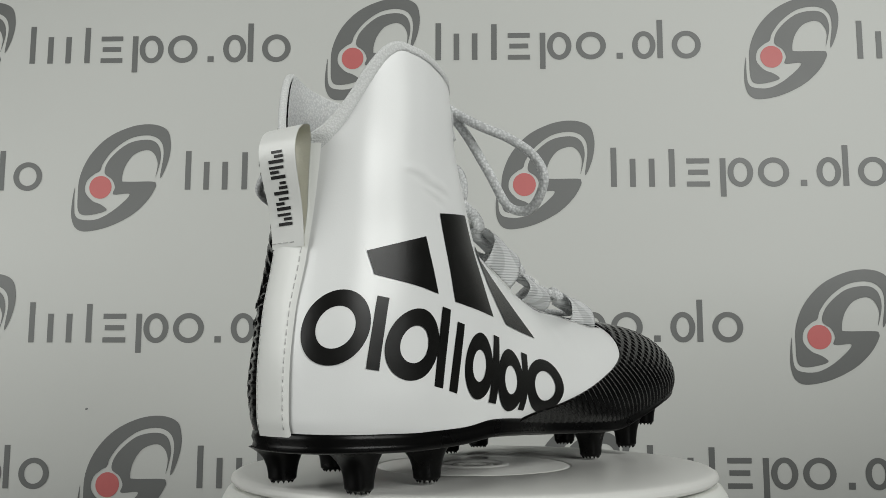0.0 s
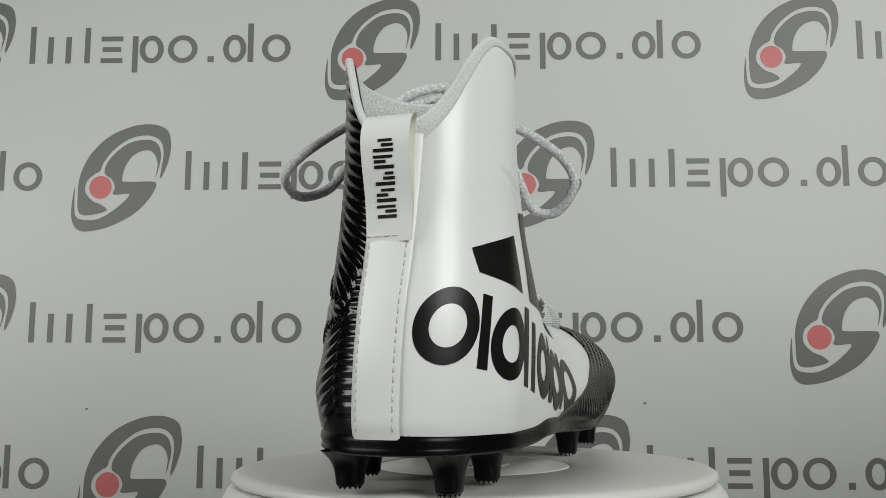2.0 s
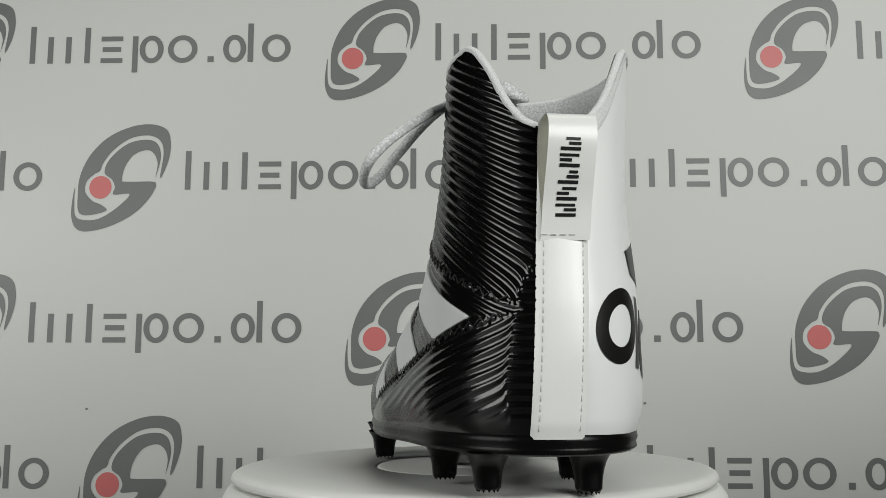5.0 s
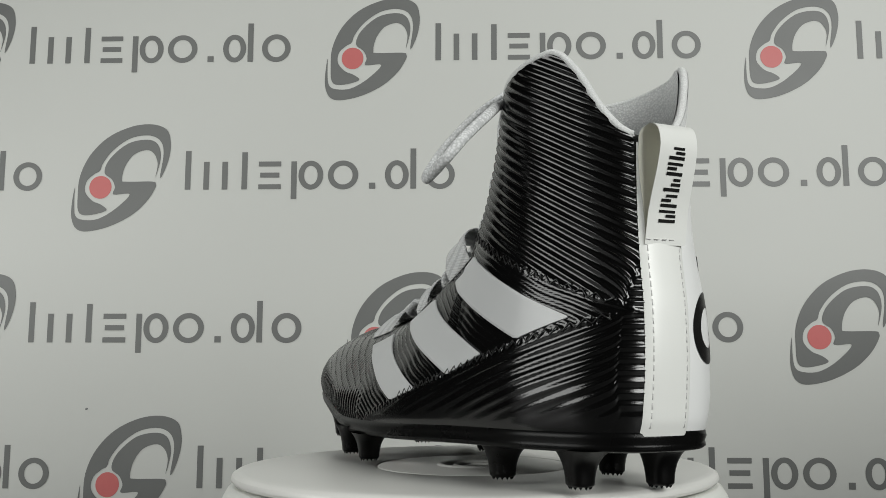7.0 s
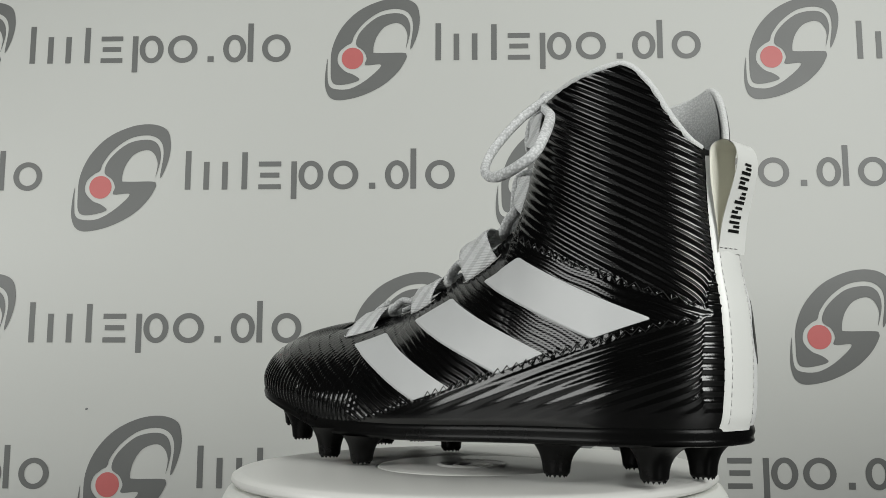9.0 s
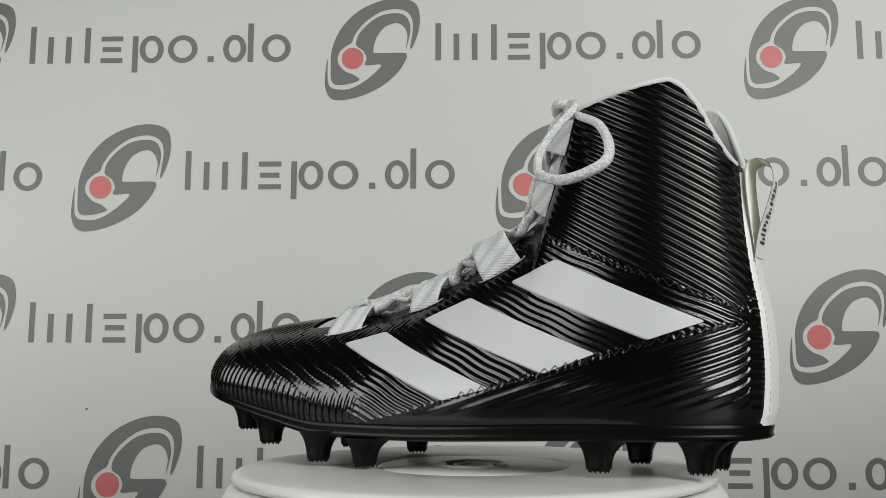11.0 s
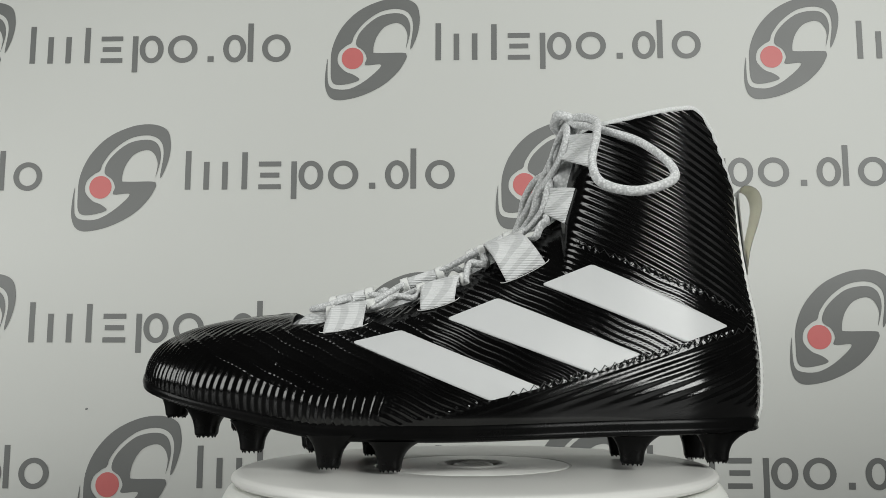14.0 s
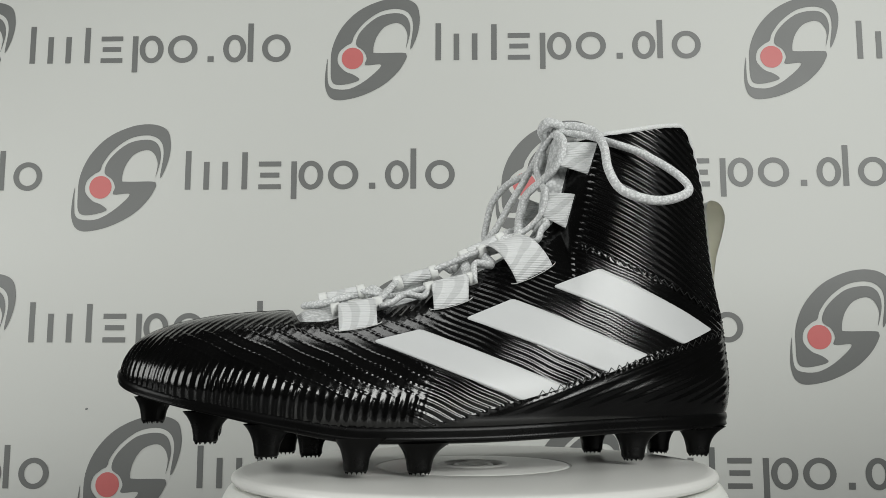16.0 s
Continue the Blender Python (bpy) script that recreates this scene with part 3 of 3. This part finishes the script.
def white_bar(parent, quad, mat=None):
    u = np.linspace(0, 1, 14)
    U, W = np.meshgrid(u, np.linspace(0, 1, 16), indexing="ij")
    c = np.array(quad)
    p = ((1 - U) * (1 - W))[..., None] * c[0] + (U * (1 - W))[..., None] * c[1] + (U * W)[..., None] * c[2] + ((1 - U) * W)[..., None] * c[3]
    white_film("black_block", p[..., 0], p[..., 1], M_INK, parent)


def white_ring(parent, s, z, rs, rz, hole, shear=0.0):
    t = np.linspace(0, 2 * math.pi, 61)
    r = np.linspace(hole, 1, 10)
    Rr, T = np.meshgrid(r, t, indexing="ij")
    z2 = z + rz * Rr * np.sin(T)
    white_film("black_ring", s + rs * Rr * np.cos(T) + shear * (z2 - z), z2, M_INK, parent)


def build_white_side_print(boot):
    # three slanting blocks, then a row of plain rings and bars
    white_bar(boot, ((0.0359, 0.0918), (0.0629, 0.0990), (0.0704, 0.0769), (0.0394, 0.0829)))
    white_bar(boot, ((0.0727, 0.1093), (0.0980, 0.1120), (0.1125, 0.0696), (0.0814, 0.0744)))
    white_bar(boot, ((0.1070, 0.1000), (0.1250, 0.0970), (0.1529, 0.0615), (0.1256, 0.0670)))
    for s, z, rs, rz, hole in ((0.0262, 0.0632, 0.0128, 0.0138, 0.56), (0.0577, 0.0572, 0.0127, 0.0135, 0.52), (0.0962, 0.0492, 0.0098, 0.0134, 0.48), (0.1195, 0.0432, 0.0108, 0.0130, 0.46), (0.1490, 0.0402, 0.0170, 0.0118, 0.55)):
        white_ring(boot, s, z, rs, rz, hole, 0.15)
    for quad in (((0.0413, 0.0750), (0.0462, 0.0742), (0.0427, 0.0474), (0.0377, 0.0482)), ((0.0731, 0.0720), (0.0782, 0.0710), (0.0722, 0.0405), (0.0672, 0.0415)),
                 ((0.0825, 0.0665), (0.0872, 0.0655), (0.0806, 0.0384), (0.0758, 0.0396)), ((0.1095, 0.0620), (0.1145, 0.0610), (0.1065, 0.0336), (0.1015, 0.0345)), ((0.1335, 0.0550), (0.1385, 0.0540), (0.1295, 0.0300), (0.1245, 0.0306))):
        white_bar(boot, quad)


def build_heel_strap(boot):
    # strap down the back of the heel
    ys = np.linspace(-0.0093, 0.0097, 13)
    zs = np.linspace(0.0236, 0.1335, 80)

    def back(y, z, off):
        mid = -0.0152 - 0.0062 * np.clip((z - 0.02) / 0.115, 0, 1)
        # station whose skin lies at y
        out = []
        for side in (1, -1):
            xs = np.linspace(HEEL, HEEL + 0.03, 200)
            p = skin(side, xs, np.full(200, z))
            out.append(p if side > 0 else p[::-1])
        line = np.concatenate([out[1], out[0]])
        o = np.argsort(line[:, 1])
        line = line[o]
        x = np.interp(mid + y, line[:, 1], line[:, 0])
        return (x - off, mid + y, z)
    rows = np.array([[back(y, z, 0.0014 * (1 - abs(y / 0.0097) ** 12) + 0.0002) for y in ys] for z in zs])
    put_grid("heel_strap", rows, M_TAB, boot, "smooth white strap with stitched edges")
    # stitches along both edges
    for e in (-0.0072, 0.0072):
        for z in np.arange(0.0265, 0.095, 0.0034):
            a, b = back(e, z, 0.00158), back(e, z + 0.0022, 0.00158)
            cord("stitch", [a, b], 0.00020, M_STITCH, boot, per=1, sides=5)
    for y in np.arange(-0.0075, 0.0080, 0.0034):
        cord("stitch", [back(y, 0.0955, 0.0024), back(y + 0.0020, 0.0955, 0.0024)], 0.00020, M_STITCH, boot, per=1, sides=5)
    # pull tab loop
    path = smooth_path([(0.0015, 0.0935, 0), (0.0052, 0.107, 0), (0.0105, 0.121, 0), (0.0128, 0.1300, 0), (0.0114, 0.1365, 0), (0.0070, 0.1393, 0), (0.0032, 0.1372, 0), (0.0022, 0.130, 0), (0.0021, 0.115, 0), (0.0021, 0.098, 0)], 8)
    for name, lift, mat, label in (("pull_tab", 0.0, M_TAB, "white looped pull tab"), ("pull_tab_lining", -0.00025, M_TAB_IN, "cream inside of the pull tab")):
        rows = []
        for i, q in enumerate(path):
            a, b = path[max(i - 1, 0)], path[min(i + 1, len(path) - 1)]
            t = (b - a).normalized()
            d, z = q.x + lift * t.y, q.y - lift * t.x
            c = back(0, min(z, 0.1345), 0)
            # the outer strand hangs a little off the inner one
            slip = -0.0006 + 0.0020 * ease(-d, -0.0060, -0.0020) * ease(z, 0.100, 0.128)
            tilt = 12 * max(d - 0.0022, 0)
            rows.append([(c[0] - d - tilt * y, c[1] + slip + y, z) for y in np.linspace(-0.0090, 0.0090, 7)])
        put_grid(name, np.array(rows), mat, boot, label)
    # plain dark bars printed on the tab
    outer = path[:25]
    bars = []
    for k in range(5):
        z = 0.1018 + 0.0057 * k
        bars += [(z, z + 0.0012, -0.0038, 0.0036), (z + 0.0019, z + 0.0030, -0.0038 + 0.003 * (k % 2), 0.0006 + 0.003 * (k % 2)), (z + 0.0036, z + 0.0046, -0.0034, 0.0038 - 0.002 * (k % 3))]
    for z0, z1, y0, y1 in bars:
        rows = []
        for z in np.linspace(z0, z1, 4):
            d = np.interp(z, [q.y for q in outer], [q.x for q in outer]) + 0.00025
            c = back(0, z, 0)
            rows.append([(c[0] - d - 12 * max(d - 0.0022, 0) * (y + 0.0006), c[1] + y, z) for y in np.linspace(y0, y1, 4)])
        put_grid("dark_bar", np.array(rows), M_INK, boot)


STUDS = [(0.1515, 0.0030, 0.0235), (0.1262, 0.0270, 0.0155), (0.0998, 0.0375, 0.0095), (0.0616, 0.0440, 0.0030), (0.0337, 0.0430, 0.0018), (-0.0754, 0.0195, 0.0032), (-0.1156, 0.0066, 0.0032),
         (0.1275, -0.0270, 0.0150), (0.0905, -0.0350, 0.0050), (0.0565, -0.0330, 0.0018), (-0.0735, -0.0335, 0.0022), (-0.1110, -0.0320, 0.0014), (0.0790, -0.0030, 0.0060)]


def build_outsole(boot):
    # outline of the sole slightly outside the upper
    n = 140
    q = np.linspace(0, 1, n)
    xs = HEEL + (TIP - HEEL) * (1 - np.cos(math.pi * q)) / 2
    zb = at(BOT, xs)
    left, right = skin(1, xs, zb + 0.001), skin(-1, xs, at(BOTM, xs) + 0.001)[::-1]
    loop = np.concatenate([left, right[1:-1]])
    ring = np.concatenate([loop, loop[:1]])
    run = np.concatenate([[0], np.cumsum(np.linalg.norm(np.diff(ring, axis=0), axis=1))])
    even = np.linspace(0, run[-1], 321)[:-1]
    loop = np.stack([np.interp(even, run, ring[:, k]) for k in range(3)], -1)
    for _ in range(4):
        loop = (np.roll(loop, 1, 0) + 2 * loop + np.roll(loop, -1, 0)) / 4
    tang = np.roll(loop, -1, 0) - np.roll(loop, 1, 0)
    nrm = np.stack([-tang[:, 1], tang[:, 0], 0 * tang[:, 0]], -1)
    nrm /= np.maximum(np.linalg.norm(nrm, axis=1, keepdims=True), 1e-9)
    rows = []
    thin = 0.66 - 0.32 * ease(loop[:, 0], 0.06, 0.13)
    inset = 0.0002 * ease(loop[:, 0], 0.10, 0.15)[:, None]
    for out, dz in ((-0.006, 0.0030), (0.0004, 0.0030), (0.0014, 0.0020), (0.0018, 0.0), (0.0010, -0.0030), (0.0012, -0.0036), (0.0014, -0.0056), (0.0002, -0.0070), (-0.003, -0.0078), (-0.008, -0.0083)):
        r = loop + nrm * (out - inset)
        r[:, 2] = loop[:, 2] + dz * np.where(dz < 0, thin, 1)
        rows.append(r)
    m = len(loop)
    verts = np.concatenate(rows)
    faces = grid_faces(len(rows), m, close=True)
    faces.append(tuple((len(rows) - 1) * m + k for k in range(m)))
    link("outsole", mesh_from("outsole", verts, faces), M_SOLE, boot, "black moulded plastic outsole")
    for x, y, z in STUDS:
        build_stud(boot, x, y, z, float(at(BOT, np.array(x))) - (0.0034 if x < 0.05 else 0.0012))


def build_stud(boot, x, y, z0, z1):
    """Tapered stud with a flared foot and a toothed tip."""
    n = 32
    h = z1 - z0
    spread = 0.0085 if x < 0.13 else 0.0055
    rows = []
    for f in (0.0, 0.05, 0.12, 0.25, 0.40, 0.55, 0.68, 0.78, 0.86, 0.93, 1.0):
        grow = 0.0011 * f - (0.0006 if f == 0 else 0.0)
        ring = []
        for k in range(n):
            a = 2 * math.pi * k / n
            c, d = math.cos(a), math.sin(a)
            # the root runs out further towards the heel than towards the toe
            rx = 0.0052 + grow + f ** 3.2 * spread * (0.45 if c > 0 else 1.0)
            ry = 0.0048 + grow + f ** 3.2 * 0.0026
            ring.append((x + rx * math.copysign(abs(c) ** 0.72, c), y + ry * math.copysign(abs(d) ** 0.72, d), z0 + 0.0012 + (h - 0.0012) * f))
        rows.append(ring)
    verts = [v for r in rows for v in r]
    faces = grid_faces(len(rows), n, close=True) + [tuple(range(n))[::-1]]
    s = link("stud", mesh_from("stud", verts, faces), M_SOLE, boot)
    # teeth round the tip
    vs, fs = [], []
    for k in range(12):
        a = 2 * math.pi * k / 12
        cx, cy, b = x + 0.0043 * math.cos(a), y + 0.0039 * math.sin(a), len(vs)
        vs += [(cx - 0.0007, cy - 0.0007, z0 + 0.0016), (cx + 0.0007, cy - 0.0007, z0 + 0.0016), (cx + 0.0007, cy + 0.0007, z0 + 0.0016), (cx - 0.0007, cy + 0.0007, z0 + 0.0016), (cx, cy, z0)]
        fs += [(b, b + 1, b + 4), (b + 1, b + 2, b + 4), (b + 2, b + 3, b + 4), (b + 3, b, b + 4)]
    link("stud_teeth", mesh_from("stud_teeth", vs, fs), M_SOLE, s, smooth=False)


def webbing(boot, a0, a1, b0, b1, rise, roll=0.0032):
    """Strap of webbing sewn down at a, bowed by rise, that ends in a rolled tube along b."""
    side = 1 if a0[1] > -0.01 else -1
    sewn = []
    for q in (a0, a1):
        x, z = np.array(q[0]), np.array(q[2])
        sewn.append(Vector((q[0], float(half(side, station(x, z), z)) + side * 0.0004, q[2])))
    a0, a1, b0, b1 = sewn[0], sewn[1], Vector(b0), Vector(b1)
    across = ((a1 - a0) + (b1 - b0)).normalized()
    along = ((b0 + b1) - (a0 + a1)).normalized()
    out = along.cross(across).normalized()
    if out.y * side < 0:
        out = -out
    n, thick = 13, 0.0007
    rows = []
    for i in range(n):
        u = i / (n - 1)
        a, b = a0.lerp(a1, u), b0.lerp(b1, 0.13 + 0.74 * u)
        d = b - a
        wave = 0.0003 * math.sin(u * 9 + a0.x * 300)
        line = [a + out * 0.0002]
        for f in (0.10, 0.22, 0.36, 0.50, 0.64, 0.78, 0.90):
            line.append(a + d * f + out * (0.0006 + rise * math.sin(math.pi * f) ** 0.8 + roll * f ** 2 + wave))
        for deg in (90, 55, 20, -20, -60, -100, -140, -170):
            w = radians(deg)
            line.append(b + along * (roll * math.cos(w)) + out * (roll * math.sin(w)))
        upper = smooth_path([tuple(p) for p in line], 3)
        under = []
        for k, p in enumerate(upper):
            t = (upper[min(k + 1, len(upper) - 1)] - upper[max(k - 1, 0)]).normalized()
            under.append(p - across.cross(t).normalized() * thick * (1 if across.cross(along).dot(out) > 0 else -1))
        rows.append([tuple(v) for v in upper + under[::-1]])
    m = len(rows[0])
    verts = [v for r in rows for v in r]
    faces = grid_faces(n, m, close=True) + [tuple(range(m))[::-1], tuple((n - 1) * m + k for k in range(m))]
    w = link("lace_loop", mesh_from("lace_loop", verts, faces), M_WEB, boot, "white ribbed webbing lace loop")
    # the rolled tube stands out a little at both mouths
    if roll > 0.0018:
        cord("rolled_tube", [tuple(b0.lerp(b1, f)) for f in (0.14, 0.38, 0.62, 0.86)], roll * 0.97, M_WEB, w, per=2, sides=16)
        for e, f in ((b0, b0.lerp(b1, 0.17)), (b1, b1.lerp(b0, 0.17))):
            cord("hem", [tuple(e), tuple(e.lerp(f, 0.5)), tuple(f)], roll * 1.10, M_HEM, w, "thick rolled edge", per=2, sides=14)
    # a fine line of thread round the sewn end
    if roll > 0.0018:
        pts = []
        for k in range(15):
            g = math.pi * k / 14
            e = (a0 + a1) / 2 + (a1 - a0) * (0.62 * math.cos(g)) - along * (0.0026 * math.sin(g) - 0.0016)
            z = min(e.z, float(top_edge(np.array(station(np.array(e.x), np.array(e.z))))) - 0.0005)
            pts.append(tuple(lifted(side, station(np.array([e.x]), np.array([z])), np.array([z]), np.array([0.0006]))[0]))
        cord("slot_stitch", pts, 0.00022, M_STITCH, w, per=2, sides=5)
    return w


def build_lacing(boot):
    left = [((0.0684, 0.0295, 0.0648), (0.0503, 0.0249, 0.0681), (0.0708, 0.0125, 0.0755), (0.0468, 0.0120, 0.0795), 0.0022),
            ((0.0227, 0.0200, 0.0754), (0.0061, 0.0209, 0.0798), (0.0255, 0.0115, 0.0862), (0.0004, 0.0110, 0.0922), 0.0026),
            ((-0.0189, 0.0189, 0.0887), (-0.0377, 0.0163, 0.0979), (-0.0040, 0.0000, 0.1060), (-0.0265, 0.0000, 0.1135), 0.0080),
            ((-0.0472, 0.0091, 0.1182), (-0.0528, 0.0074, 0.1361), (-0.0362, 0.0030, 0.1230), (-0.0408, 0.0030, 0.1390), 0.0008, 0.0014),
            ((-0.0590, 0.0094, 0.1460), (-0.0645, 0.0082, 0.1628), (-0.0457, 0.0030, 0.1495), (-0.0508, 0.0030, 0.1660), 0.0008, 0.0014)]
    right = [((0.0800, -0.0240, 0.0700), (0.0640, -0.0265, 0.0730), (0.0755, -0.0125, 0.0822), (0.0525, -0.0125, 0.0874), 0.0055),
             ((0.0460, -0.0275, 0.0775), (0.0260, -0.0275, 0.0825), (0.0375, -0.0125, 0.0910), (0.0155, -0.0125, 0.0978), 0.0075),
             ((0.0060, -0.0290, 0.0870), (-0.0136, -0.0290, 0.0980), (0.0030, -0.0130, 0.1050), (-0.0205, -0.0130, 0.1162), 0.0095),
             ((-0.046, -0.0290, 0.1190), (-0.051, -0.0290, 0.1360), (-0.0310, -0.0190, 0.1255), (-0.0360, -0.0190, 0.1415), 0.0020, 0.0014),
             ((-0.057, -0.0310, 0.1470), (-0.062, -0.0310, 0.1630), (-0.0410, -0.0190, 0.1520), (-0.0460, -0.0190, 0.1675), 0.0020, 0.0014)]
    for q in left + right:
        webbing(boot, *q)

    def hold(q, f):
        return Vector(q[2]).lerp(Vector(q[3]), f)
    knot = Vector((-0.0490, -0.0120, 0.1735))
    # two crossing laces
    for first, second in ((left, right), (right, left)):
        pts = []
        seq = [first[0], second[1], first[2], second[3], first[4]]
        for i, q in enumerate(seq):
            lift = Vector((0.001, 0, 0.0005))
            pts += [hold(q, 0.15) + lift, hold(q, 0.85) + lift]
            if i < 4:
                a, b = hold(q, 0.85), hold(seq[i + 1], 0.15)
                pts.append((a + b) / 2 + Vector((0.0, 0, 0.0010 if first is left else -0.0030)))
        pts.append(knot)
        cord("lace", [tuple(p) for p in pts], 0.0026, M_LACE, boot, "white speckled lace", per=6, flat=0.6)
    cord("lace", [(0.060, 0.008, 0.0835), (0.072, 0.006, 0.0800), (0.080, 0.000, 0.0790), (0.082, -0.006, 0.0790), (0.074, -0.010, 0.0800), (0.062, -0.010, 0.0835)], 0.0026, M_LACE, boot, per=6, flat=0.7)
    for k in range(3):
        for rows, y in ((left, 1), (right, -1)):
            a, b = Vector(rows[k][3]), Vector(rows[k + 1][2])
            a0, b0 = Vector(rows[k][1]), Vector(rows[k + 1][0])
            pts = [a.lerp(a0, 0.15), a.lerp(a0, 0.35) + (b - a) * 0.25 + Vector((0, y * 0.001, 0.002)), a.lerp(a0, 0.30) + (b - a) * 0.55 + Vector((0, 0, 0.0035)), b.lerp(b0, 0.35) - (b - a) * 0.15 + Vector((0, y * 0.001, 0.001)), b.lerp(b0, 0.15)]
            cord("lace", [tuple(p) for p in pts], 0.0027, M_LACE, boot, "white speckled lace", per=6, flat=0.55)
    # bow: knot and two hanging loops
    cord("lace_knot", [(-0.046, -0.018, 0.1710), (-0.043, -0.014, 0.1745), (-0.046, -0.008, 0.1775), (-0.052, -0.008, 0.1760), (-0.054, -0.014, 0.1725), (-0.050, -0.020, 0.1715), (-0.044, -0.019, 0.1755), (-0.045, -0.011, 0.1790), (-0.051, -0.012, 0.1770), (-0.052, -0.016, 0.1730)], 0.0024, M_LACE, boot, "tied lace knot", per=6)
    cord("bow_loop", [(-0.049, -0.013, 0.174), (-0.058, 0.003, 0.1690), (-0.0705, 0.0167, 0.1617), (-0.0831, 0.0270, 0.1539), (-0.0939, 0.0425, 0.1403), (-0.0945, 0.0510, 0.1306), (-0.0785, 0.0530, 0.1255), (-0.0635, 0.0470, 0.1310), (-0.0600, 0.0380, 0.1430), (-0.0630, 0.0245, 0.1580), (-0.0635, 0.0080, 0.1700), (-0.0560, -0.0040, 0.1755), (-0.050, -0.010, 0.1755)], 0.0023, M_LACE, boot, "hanging bow loop of white lace", per=8, flat=0.85)
    cord("bow_loop", [(-0.048, -0.015, 0.174), (-0.045, -0.027, 0.164), (-0.0415, -0.0387, 0.1565), (-0.0319, -0.0471, 0.1515), (-0.0254, -0.0563, 0.1429), (-0.0227, -0.0597, 0.1319), (-0.0190, -0.0499, 0.1206), (-0.0215, -0.0390, 0.1225), (-0.030, -0.034, 0.138), (-0.040, -0.028, 0.156), (-0.047, -0.018, 0.172)], 0.0023, M_LACE, boot, "hanging bow loop of white lace", per=8, flat=0.85)


boot = build_boot()


# ================= what moves =================
def motions():
    rows, turns = [], []
    for k in range(9):
        t = 2.0 * k
        rows.append((t, pose(0, 0, 0, 0, 0, HEADING + TURN_RATE * t)))
        turns.append((t, pose(0, 0, 0, 0, 0, TURN_RATE * t)))
    walk(boot, rows)
    walk(platter, turns)


motions()
